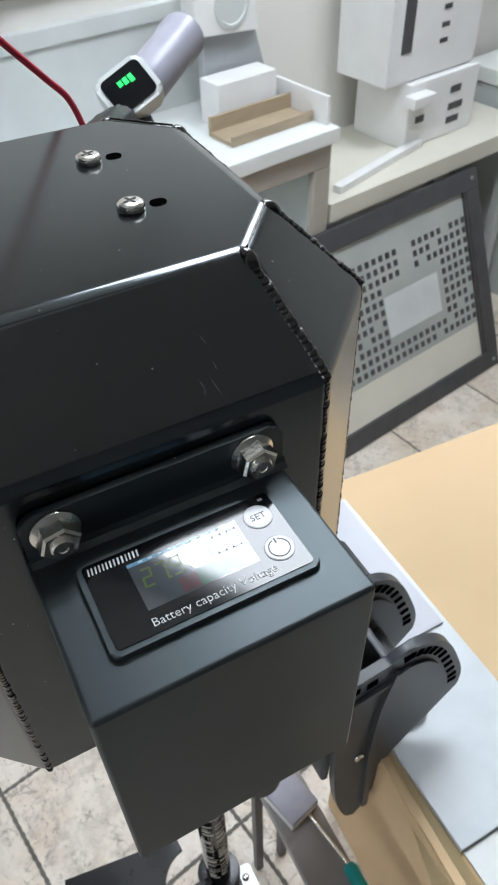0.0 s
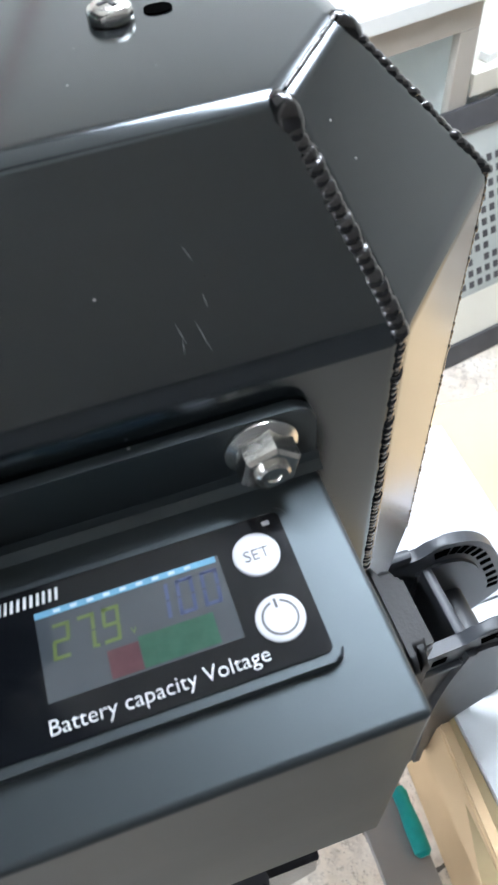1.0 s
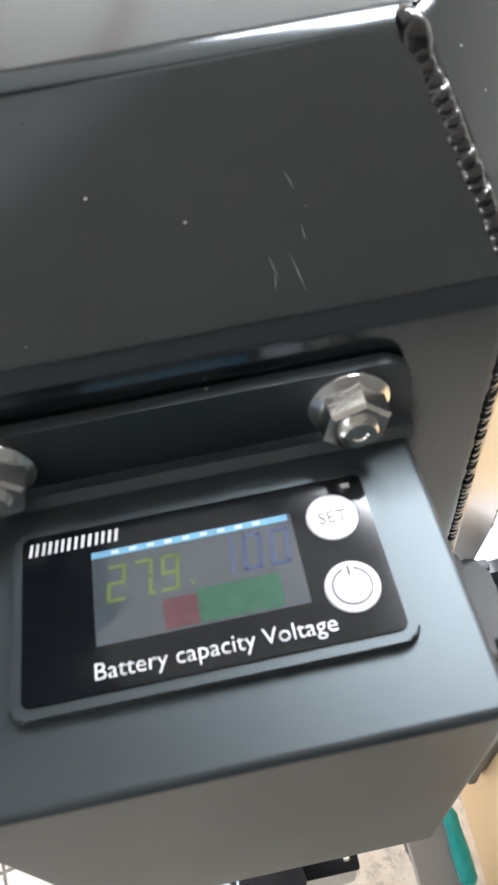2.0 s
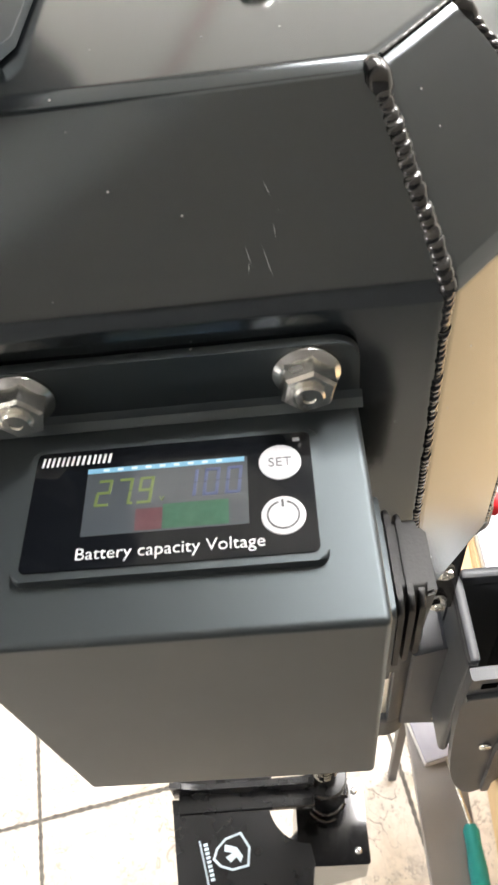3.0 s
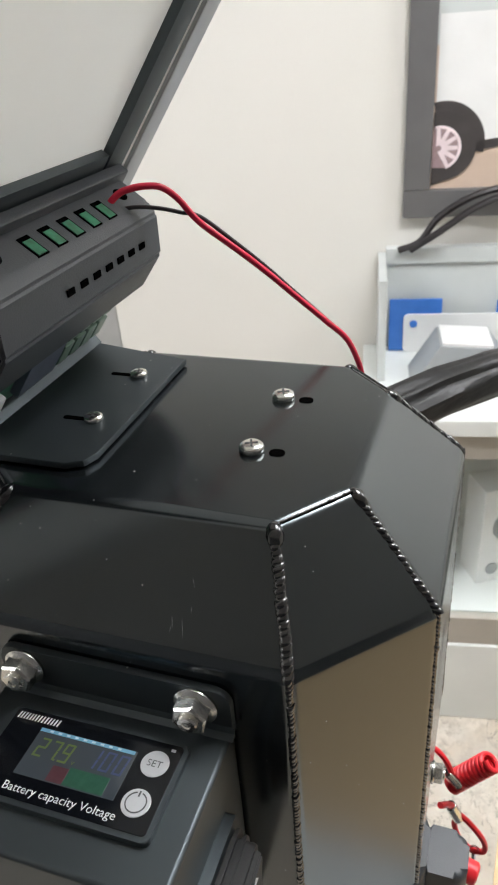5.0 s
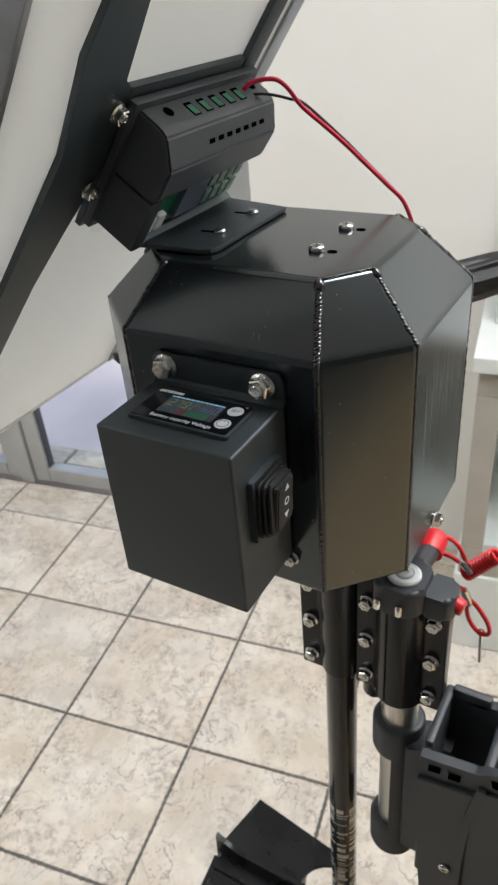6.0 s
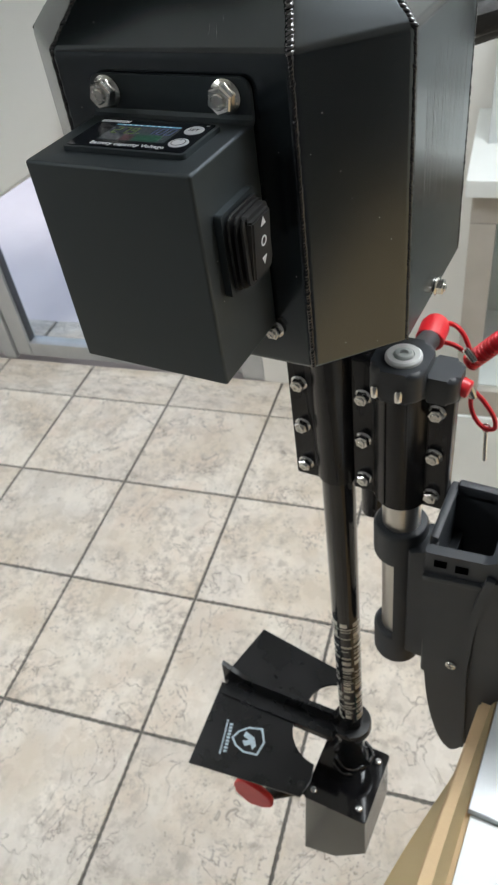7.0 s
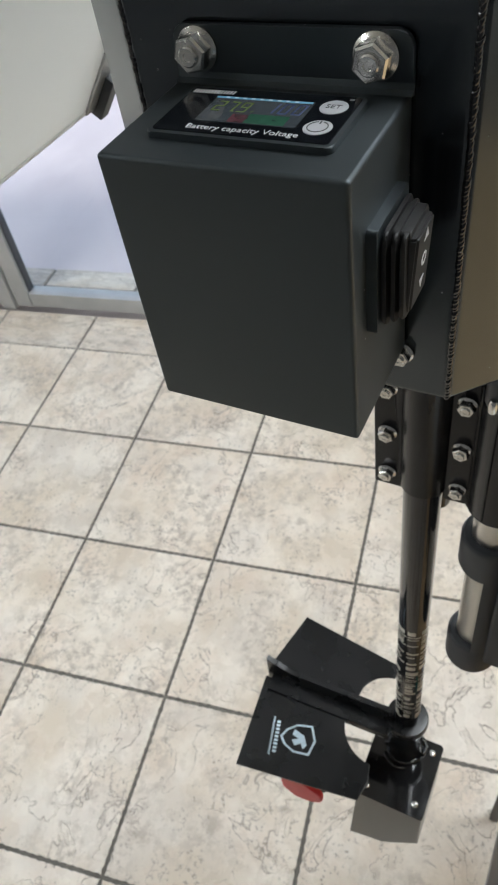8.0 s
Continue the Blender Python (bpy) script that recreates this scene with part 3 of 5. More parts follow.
def housing():
    h = thing("motor_housing", pose(0, 0, HZ), "glossy black welded steel housing with chamfered edges", "motor housing")
    bm = bmesh.new()
    lo = [bm.verts.new((x, y, BZ)) for x, y in BASE]
    mid = [bm.verts.new((x, y, 0)) for x, y in BASE]
    hi = [bm.verts.new((x, y, TZ)) for x, y in LID]
    bm.faces.new(lo[::-1])
    bm.faces.new(hi)
    for a, b in ((lo, mid), (mid, hi)):
        for i in range(8):
            bm.faces.new((a[i], a[(i + 1) % 8], b[(i + 1) % 8], b[i]))
    bmesh.ops.bevel(bm, geom=list(bm.edges), offset=0.0030, segments=4, affect="EDGES", profile=0.5)
    part("shell", bm, GLOSS, h, weighted=True)
    for i in (0, 1, 2, 3, 4, 5, 6, 7):
        a, b, c = Vector((*BASE[i], BZ)), Vector((*BASE[i], 0)), Vector((*LID[i], TZ))
        ax = Vector((-0.0615, 0.09, 0))
        into = Vector((ax.x - b.x, ax.y - b.y, 0)).normalized() * 0.0012
        down = into - Vector((0, 0, 0.0013))
        part("weld", bead(b + (c - b) * 0.02 + down, c + (b - c) * 0.05 + down, 0.0022 if i != 6 else 0.0012, 0.0021, seed=i), WELD, h, "rippled black weld seam", weighted=False, smooth=70)
        part("weld", bead(a + Vector((0, 0, 0.002)) + into, b + into * 1.1, 0.0014 if i != 6 else 0.0007, 0.0018, seed=20 + i), WELD, h, "rippled black weld seam", weighted=False, smooth=70)
        k = bmesh.new()
        m = along(c + (b - c) * 0.07 + down, b + down) @ Matrix.Diagonal((0.0031, 0.0031, 0.0048, 1))
        bmesh.ops.create_icosphere(k, subdivisions=2, radius=1.0, matrix=m)
        part("weld_end", k, WELD, h, weighted=False, smooth=80)
    for i in (0, 2, 4, 6):
        a, b = Vector((*LID[i], TZ)), Vector((*LID[i + 1], TZ))
        part("weld", bead(a + (b - a) * 0.05, a + (b - a) * 0.95, 0.00045, 0.0030, seed=40 + i), WELD, h, "thin weld seam", weighted=False, smooth=60)
    # screws and slots of the lid
    for y in (0.0715, 0.1130):
        pan_screw(h, pose(-0.0330, y, TZ))
        part("slot_hole", prism(rounded(-0.0264, -0.0206, y - 0.0023, y + 0.0023, 0.0022), TZ - 0.001, TZ + 0.0003), DARK, h, "oval adjusting slot")
    rs = random.Random(31)
    nrm = Vector((0, -TZ, IN)).normalized()
    for i in range(5):
        x, s = rs.uniform(-0.040, -0.012), rs.uniform(0.15, 0.70)
        p = Vector((x, IN * s, TZ * s)) + nrm * 0.00002
        u = (Vector((1, 0, 0)) * rs.uniform(-0.5, 0.5) + Vector((0, IN, TZ)).normalized() * rs.choice((-1, 1))).normalized()
        ln, wd = rs.uniform(0.002, 0.007), 0.00006
        k = bmesh.new()
        v = u.cross(nrm) * wd
        k.faces.new([k.verts.new(q) for q in (p - v * 0.3, p + u * ln * 0.5 - v, p + u * ln, p + u * ln * 0.5 + v)])
        part("scratch", k, MIDGREY, h, "hairline scratch in the paint", smooth=0, weighted=False)
    # vertical streaky reflections of the side, painted on as thin pale slivers
    for i in range(34):
        y = 0.058 + 0.0021 * i + rs.uniform(-0.0007, 0.0007)
        top, ln, wd = rs.uniform(-0.030, -0.012), rs.uniform(0.035, 0.085), rs.uniform(0.00012, 0.0004)
        sway = rs.uniform(-0.0010, 0.0010)
        k = bmesh.new()
        k.faces.new([k.verts.new((XR + 0.00003, y + a, z)) for a, z in ((0, top), (wd + sway * 0.5, top - ln * 0.4), (sway, top - ln), (-wd + sway * 0.5, top - ln * 0.5))])
        part("streak", k, REFLECTION_STREAK, h, "pale streak painted as a reflection on the side", smooth=0, weighted=False)
    m = pose(XR, 0.092, -0.153, 0, 90, 0)
    flange_nut(h, m, 0.75, 10)
    return h


housing()


def control_box():
    c = thing("control_box", pose(0, 0, HZ), "matte black folded sheet-metal control box bolted to the housing", "control box")
    X0, X1, Y0, Y1, Z0, Z1 = -0.1024, -0.0190, -0.0566, -0.0012, -0.1292, -0.0262
    part("body", box(X0, X1, Y0, Y1, Z0, Z1, 0.0015, 4), MATTE, c)
    flap = rounded(X0 + 0.001, X1 + 0.0004, Z1 - 0.004, -0.0082, 0.0050)
    part("mounting_flap", prism(flap, -0.0032, -0.0006, "y", 0.0005), MATTE, c)
    part("fold", prism([(-0.0032, Z1 - 0.0006), (-0.0032, Z1 + 0.0032), (-0.0040, Z1 + 0.0014), (-0.0060, Z1 + 0.0002)], X0 + 0.001, X1 + 0.001, "x"), MATTE, c)
    for x, a in ((-0.0920, 12), (-0.0300, 18)):
        flange_nut(c, pose(x, -0.0032, -0.0155, 90, 0, 0), 1.0, a)
    flange_nut(c, pose(-0.0205, -0.0008, -0.1335, 90, 0, 0), 0.72, 0)
    # battery meter
    m0x, m1x, m0y, m1y, mz = -0.0912, -0.0289, -0.0440, -0.0120, Z1
    meter = part("battery_meter", prism(rounded(m0x, m1x, m0y, m1y, 0.0022), mz - 0.001, mz + 0.0021, "z", 0.0007, 3), MATTE, c, "black battery capacity meter with a lit display")
    part("face", prism(rounded(m0x + 0.0017, m1x - 0.0017, m0y + 0.0017, m1y - 0.0012, 0.0014), mz + 0.0018, mz + 0.0024), GLOSSP, meter)
    fz = mz + 0.0024
    part("display", box(-0.0779, -0.0440, -0.0350, -0.0185, fz - 0.0002, fz + 0.00006), LCD, meter, "dim LCD", smooth=0)
    part("light_strip", box(-0.0779, -0.0446, -0.0197, -0.0185, fz, fz + 0.00012), LCD_BLUE, meter, smooth=0)
    part("red_bar", box(-0.0670, -0.0615, -0.0346, -0.0295, fz, fz + 0.00012), LCD_BAR_R, meter, smooth=0)
    part("green_bar", box(-0.0614, -0.0480, -0.0346, -0.0288, fz, fz + 0.00012), LCD_BAR_G, meter, smooth=0)
    for i, ch in enumerate("279"):
        digit(ch, -0.0759 + 0.0044 * i, -0.0282, 0.0031, 0.0066, fz, LCD_GREEN, meter)
    part("point", box(-0.0684, -0.0678, -0.0282, -0.0276, fz, fz + 0.00012), LCD_GREEN, meter)
    lettering("digits", "v", 0.0026, pose(-0.0623, -0.0280, fz + 0.0001), LCD_GREEN, meter)
    for i, ch in enumerate("100"):
        digit(ch, -0.0580 + 0.0046 * i, -0.0275, 0.0032, 0.0068, fz, LCD_INDIGO, meter)
    for i in range(9):
        part("tick", box(-0.0745 + 0.003 * i, -0.0733 + 0.003 * i, -0.0194, -0.0188, fz + 0.0001, fz + 0.00018), INK_BLUE, meter, smooth=0)
    lettering("caption", "Battery capacity Voltage", 0.00385, pose(-0.0786, -0.0403, fz + 0.0001), INK, meter)
    # the maker's name as plain slanted strokes
    x = -0.0885
    for w in (0.0019, 0.0020, 0.0019, 0.0021, 0.0022, 0.0020, 0.0021):
        for q in (0.08, 0.62):
            x0, x1 = x + w * q, x + w * (q + 0.24)
            part("brand_mark", prism([(x0, -0.0170), (x1, -0.0170), (x1 + 0.0003, -0.0146), (x0 + 0.0003, -0.0146)], fz, fz + 0.0001), INK, meter, smooth=0)
        x += w + 0.0002
    for y, s in ((-0.0208, "SET"), (-0.0338, "")):
        b = part("button", lathe([(0.0044, fz - 0.0003), (0.0044, fz + 0.0002), (0.0040, fz + 0.0004)], 32, m=Matrix.Translation((-0.0372, y, 0))), BUTTON, meter, "round silver button")
        if s:
            lettering("caption", s, 0.0032, pose(-0.0372, y - 0.0012, fz + 0.00045), DARKGREY, b, "CENTER")
        else:
            ring = prism(arc(0, 0, 0.0033, 105, 435, 28) + arc(0, 0, 0.0029, 435, 105, 28), fz + 0.0004, fz + 0.0005)
            ring.transform(Matrix.Translation((-0.0372, y, 0)))
            part("power_mark", ring, DARKGREY, b)
            part("power_mark", box(-0.03745, -0.03695, y + 0.0018, y + 0.0036, fz + 0.0004, fz + 0.0005), DARKGREY, b)
    part("corner_mark", box(-0.0342, -0.0328, -0.0156, -0.0147, fz, fz + 0.0001), BUTTON, meter)
    # rocker switch with its rubber skirts on the side
    def side(name, y0, y1, z0, z1, a, b, mat, r, parent, label=""):
        return part(name, prism(rounded(y0, y1, z0, z1, r), a, b, "x", 0.0006, 2), mat, parent, label)
    sw = side("rocker_switch", -0.0455, -0.0145, -0.0870, -0.0480, X1 - 0.001, X1 + 0.0036, MATTE, 0.0018, c, "black rocker switch with stepped rubber skirts")
    side("skirt", -0.0435, -0.0165, -0.0850, -0.0500, X1 + 0.0044, X1 + 0.0058, RUBBER, 0.003, sw)
    side("skirt", -0.0425, -0.0175, -0.0842, -0.0508, X1 + 0.0070, X1 + 0.0084, RUBBER, 0.003, sw)
    side("skirt", -0.0413, -0.0187, -0.0832, -0.0518, X1 + 0.0096, X1 + 0.0110, RUBBER, 0.003, sw)
    side("skirt_core", -0.0385, -0.0195, -0.0800, -0.0515, X1 + 0.0034, X1 + 0.0118, RUBBER, 0.002, sw)
    rk = bmesh.new()
    prism([(-0.0390, -0.0815), (-0.0390, -0.0535), (-0.0205, -0.0535), (-0.0205, -0.0815)], X1 + 0.0106, X1 + 0.0120, "x", bm=rk)
    for v in rk.verts:
        if v.co.x > X1 + 0.0115:
            v.co.x += 0.0022 if v.co.z > -0.06 else 0.0002
            v.co.y = -0.02875 + (v.co.y + 0.02875) * 0.9
    bmesh.ops.bevel(rk, geom=list(rk.edges), offset=0.0008, segments=2, affect="EDGES")
    rocker = part("rocker", rk, RUBBER, sw, "gloss black rocker with white arrows")
    def mark(poly):
        bmk = prism(poly, 0, 0.0002, "x")
        bmk.transform(pose(X1 + 0.0180, 0, 0, 0, 4.1, 0))
        part("arrow", bmk, INK, rocker, smooth=0)
    mark([(-0.0310, -0.0585), (-0.0265, -0.0585), (-0.02875, -0.0545)])
    mark([(-0.0310, -0.0735), (-0.02875, -0.0775), (-0.0265, -0.0735)])
    mark(arc(-0.02875, -0.066, 0.0025, 0, 355, 20) + arc(-0.02875, -0.066, 0.0016, 355, 0, 20))
    return c


control_box()


def shaft():
    s = thing("motor_shaft", pose(-0.032, 0.096, 0), "glossy black tube shaft with a worn printed decal", "motor shaft")
    part("tube", lathe([(0.0125, 0.775), (0.0138, 0.777), (0.0138, 1.40), (0.0125, 1.472)], 40), TUBE, s)
    part("sleeve", lathe([(0.0155, 1.290), (0.0162, 1.291), (0.0162, 1.472), (0.0155, 1.473)], 40), ANOD, s, "black anodised sleeve")
    rnd = random.Random(5)
    z = 0.885
    while z < 1.092:
        h = rnd.choice((0.0014, 0.002, 0.0035, 0.007))
        for a0 in (-150, -95, -40):
            if rnd.random() < 0.85:
                a1 = a0 + rnd.uniform(25, 52)
                k = bmesh.new()
                n = 6
                vs = [[k.verts.new((0.01392 * math.cos(radians(a0 + (a1 - a0) * i / n)), 0.01392 * math.sin(radians(a0 + (a1 - a0) * i / n)), zz)) for i in range(n + 1)] for zz in (z, z + h)]
                for i in range(n):
                    k.faces.new((vs[0][i], vs[0][i + 1], vs[1][i + 1], vs[1][i]))
                part("decal_bar", k, INK_GOLD, s, weighted=False)
        z += h + rnd.choice((0.0016, 0.0025, 0.005))
    return s


shaft()


def foot():
    f = thing("drive_unit", pose(0, 0, 0), "black lower drive unit with guard plates and a red propeller blade", "drive unit")
    part("gear_case", prism([(-0.068, 0.763), (0.010, 0.763), (0.010, 0.655), (-0.035, 0.585), (-0.084, 0.562)], 0.022, 0.110, "y", 0.0015), GLOSS, f)
    part("cover", prism(rounded(-0.070, 0.012, 0.020, 0.112, 0.004), 0.763, 0.7675, "z", 0.001), TUBE, f)
    for x, y in ((-0.060, 0.032), (-0.001, 0.034), (0.001, 0.098)):
        pan_screw(f, pose(x, y, 0.7675), 0.9)
    part("neck", lathe([(0.022, 0.767), (0.018, 0.774), (0.0162, 0.785), (0.0162, 0.843)], 32, m=Matrix.Translation((-0.032, 0.096 - 0.004, 0))), GLOSS, f)
    rn = random.Random(12)
    for ring, r in ((0.0195, 0.0036), (0.0250, 0.0026)):
        last = None
        for i in range(15):
            a = radians(24 * i)
            q = (-0.032 + (ring + rn.uniform(-0.002, 0.002)) * math.cos(a), 0.092 + (ring + rn.uniform(-0.002, 0.002)) * math.sin(a), 0.7685 + rn.uniform(0, 0.002))
            if last and (ring < 0.02 or rn.random() < 0.7):
                part("weld", bead(last, q, r, 0.003, seed=90 + i), WELD, f, weighted=False, smooth=70)
            last = q
    z0, z1 = 0.851, 0.855
    near = [(-0.192, -0.028), (-0.054, -0.010), (-0.050, 0.012)] + arc(-0.052, 0.075, 0.045, 268, 180, 14) + [(-0.097, 0.080), (-0.204, 0.080)]
    far = [(-0.205, 0.092), (-0.092, 0.092)] + arc(-0.056, 0.100, 0.036, 170, 95, 10) + [(-0.060, 0.152), (-0.188, 0.171)]
    p = part("guard_plate", prism(near, z0, z1, "z", 0.0004), PLATE, f, "flat black guard plate with a pale shield emblem")
    part("guard_plate", prism(far, z0, z1, "z", 0.0004), PLATE, f)
    part("keel", prism([(-0.203, 0.846), (-0.045, 0.846), (-0.045, 0.884), (-0.172, 0.880), (-0.200, 0.897)], 0.083, 0.089, "y", 0.0005), PLATE, f)
    part("keel_rail", prism([(-0.196, 0.0640), (-0.046, 0.0660), (-0.046, 0.0980), (-0.196, 0.0930)], 0.8455, 0.8590, "z", 0.002, 2), PLATE, f)
    part("collar", lathe([(0.0160, 0.844), (0.0232, 0.846), (0.0240, 0.849), (0.0240, 0.857), (0.0230, 0.860), (0.0142, 0.861)], 32, m=Matrix.Translation((-0.032, 0.096, 0))), PLATE, f)
    # emblem: an outlined shield with a plain swoosh, and bars for the small print
    def emblem(poly, z=z1 + 0.0003):
        k = prism(poly, z1, z)
        k.transform(Matrix.Translation((-0.137, 0.025, 0)) @ pose(0, 0, 0, 0, 0, -76))
        part("emblem", k, INK_BLUE, p, smooth=0)
    sh = [(-0.017, 0.014), (0, 0.020), (0.017, 0.014), (0.016, -0.004), (0.009, -0.016), (0, -0.022), (-0.009, -0.016), (-0.016, -0.004)]
    for i in range(8):
        a, b = sh[i], sh[(i + 1) % 8]
        emblem([a, b, (b[0] * 0.87, b[1] * 0.87), (a[0] * 0.87, a[1] * 0.87)])
    emblem([(-0.010, -0.006), (-0.004, 0.006), (0.006, 0.010), (0.011, 0.006), (0.005, 0.003), (0.008, -0.004), (0.002, -0.008), (0.000, 0.000), (-0.004, -0.008)])
    for i, (x0, w) in enumerate(((-0.017, 0.034), (-0.021, 0.042))):
        x = x0
        while x < x0 + w:
            k = 0.0044 - 0.0022 * i
            emblem([(x, -0.0238 - k - 0.0066 * i), (x + k * 0.62, -0.0238 - k - 0.0066 * i), (x + k * 0.62, -0.0238 - 0.0066 * i), (x, -0.0238 - 0.0066 * i)])
            x += k * 0.95
    bl = prism([(-0.130 + 0.027 * math.cos(a * 0.2618), 0.762 + 0.040 * math.sin(a * 0.2618) * (0.85 + 0.15 * math.cos(a * 0.7854))) for a in range(24)], -0.004, 0.004, "y", 0.003, 3)
    part("propeller_blade", bl, RED, f, "red propeller blade")
    part("propeller_shaft", rod((-0.066, 0.066, 0.700), (-0.128, 0.004, 0.745), 0.008), ANOD, f)
    return f


foot()


def clamp():
    c = thing("shaft_clamp", pose(0, 0, 0), "black bolted double clamp joining the shaft to the steering post", "clamp")
    for a, b in ((-0.066, -0.0175), (-0.0165, 0.0010), (0.0370, 0.0575)):
        part("plate", box(a, b, 0.090, 0.102, 1.284, 1.412, 0.002), ANOD, c)
    for x in (-0.056, -0.0068, 0.046):
        for z in (1.300, 1.341, 1.382):
            flange_nut(c, pose(x, 0.0895, z, 90, 0, 0), 0.88, 20 * z * 100 % 60)
    part("half_shell", lathe([(0.0200, 1.284), (0.0213, 1.286), (0.0213, 1.404), (0.0200, 1.405)], 36, m=Matrix.Translation((0.0200, 0.098, 0))), ANOD, c)
    for a in (-150, -110, -65, -20):
        k = box(-0.0012, 0.0012, -0.0225, -0.0205, 1.288, 1.402, 0.0006)
        k.transform(Matrix.Translation((0.0200, 0.098, 0)) @ Matrix.Rotation(radians(a + 90), 4, "Z"))
        part("shell_rib", k, ANOD, c)
    return c


clamp()


def post():
    p = thing("steering_post", pose(0.021, 0.098, 0), "brushed steel steering post in dark plastic collars with a capped head", "steering post")
    part("tube", lathe([(0.0148, 1.085), (0.0155, 1.087), (0.0155, 1.400)], 32), BRUSHED, p)
    def collar(z0, z1, r):
        return part("collar", lathe([(r - 0.004, z0), (r - 0.001, z0 + 0.002), (r, z0 + 0.005), (r, z1 - 0.004), (r - 0.002, z1 - 0.001), (r - 0.005, z1)], 32), PLASTIC, p, "dark grey plastic collar")
    collar(1.212, 1.252, 0.0225)
    collar(1.062, 1.106, 0.0225)
    part("yoke", prism(arc(0, 0, 0.0222, -86, 95, 18) + arc(0, 0, 0.0162, 95, -86, 18), 1.10, 1.216), PLASTIC, p)
    part("yoke_web", prism([(0.012, 1.088), (0.044, 1.084), (0.050, 1.090), (0.050, 1.256), (0.040, 1.254), (0.034, 1.243), (0.012, 1.240)], -0.020, 0.012, "y", 0.003, 3), PLASTIC, p)
    pan_screw(p, pose(0.040, -0.0202, 1.102, 90, 0, 0), 0.55)
    hd = part("head", prism(rounded(-0.0165, 0.020, -0.034, 0.006, 0.010), 1.404, 1.428, "z", 0.004, 3), PLASTIC, p, "dark grey plastic head with a steel cap bolt")
    part("cap_ring", lathe([(0.0120, 1.426), (0.0120, 1.4300), (0.0108, 1.4312), (0.0070, 1.4308), (0.0066, 1.4290)], 32, m=Matrix.Translation((0.003, -0.016, 0))), WHITE, hd)
    part("cap_bolt", lathe([(0.0062, 1.427), (0.0062, 1.4312), (0.0052, 1.4322), (0.0030, 1.4322), (0.0028, 1.4302)], 24, m=Matrix.Translation((0.003, -0.016, 0))), PALEGREY, hd)
    part("lug", prism(rounded(0.014, 0.040, -0.022, 0.004, 0.007), 1.400, 1.420, "z", 0.004, 3), PLASTIC, hd)
    part("red_button", rod((0.038, -0.008, 1.408), (0.045, -0.009, 1.4065), 0.0062), RED, hd)
    for x, y in ((-0.010, -0.0345), (0.006, -0.0350)):
        part("terminal", lathe([(0.0022, 0.003), (0.0028, 0.004), (0.0028, 0.010), (0.0018, 0.012)], 12, m=Matrix.Translation((x, y, 1.404))), STEEL, hd)
    part("red_knob", lathe([(0.007, 0), (0.0105, 0.002), (0.0105, 0.016), (0.0085, 0.021), (0.004, 0.023)], 24, m=along((0.002, 0.046, 1.397), (0.002, 0.086, 1.405))), RED, p)
    part("knob_stem", rod((0.004, 0.000, 1.415), (0.002, 0.050, 1.398), 0.008), PLASTIC, p)
    return p


post()


def lanyard():
    l = thing("safety_lanyard", pose(0, 0, 0), "red coiled safety cord with a metal clip, hanging from the post", "lanyard")
    part("cord", cord([(0.026, 0.166, 1.400), (0.036, 0.163, 1.402), (0.044, 0.161, 1.396), (0.050, 0.160, 1.383)], 0.0018), RED, l)
    part("cord", cord([(0.028, 0.162, 1.386), (0.037, 0.161, 1.386), (0.045, 0.160, 1.383), (0.051, 0.160, 1.381)], 0.0018), RED, l)
    part("ferrule", rod((0.046, 0.160, 1.386), (0.054, 0.160, 1.376), 0.0034), STEEL, l)
    pts = []
    for i in range(97):
        a = 2 * math.pi * i / 9
        c = Vector((0.049, 0.164, 1.370)).lerp(Vector((0.071, 0.168, 1.395)), i / 96)
        pts.append(c + Vector((0.80, 0, -0.60)) * 0.0056 * math.sin(a) + Vector((0, 1, 0)) * 0.0056 * math.cos(a))
    part("coil", cord(pts, 0.0017, 8, 2), RED, l, "red coil")
    loop = [(0.055, 0.160, 1.346), (0.054, 0.160, 1.335), (0.058, 0.160, 1.322), (0.066, 0.160, 1.313), (0.074, 0.160, 1.314), (0.073, 0.160, 1.325), (0.064, 0.160, 1.339), (0.056, 0.160, 1.347)]
    part("loop", cord(loop, 0.0019), RED, l)
    part("cord", cord([(0.044, 0.150, 1.366), (0.049, 0.156, 1.360), (0.053, 0.160, 1.353)], 0.0021), RED, l)
    part("ferrule", rod((0.050, 0.158, 1.357), (0.056, 0.160, 1.342), 0.0036), STEEL, l)
    part("clip", rod((0.068, 0.160, 1.310), (0.070, 0.160, 1.278), 0.0016), STEEL, l)
    part("clip_eye", cord([(0.068 + 0.003 * math.cos(a * 0.63), 0.160, 1.313 + 0.004 * math.sin(a * 0.63)) for a in range(11)], 0.0008), STEEL, l)
    return l


lanyard()


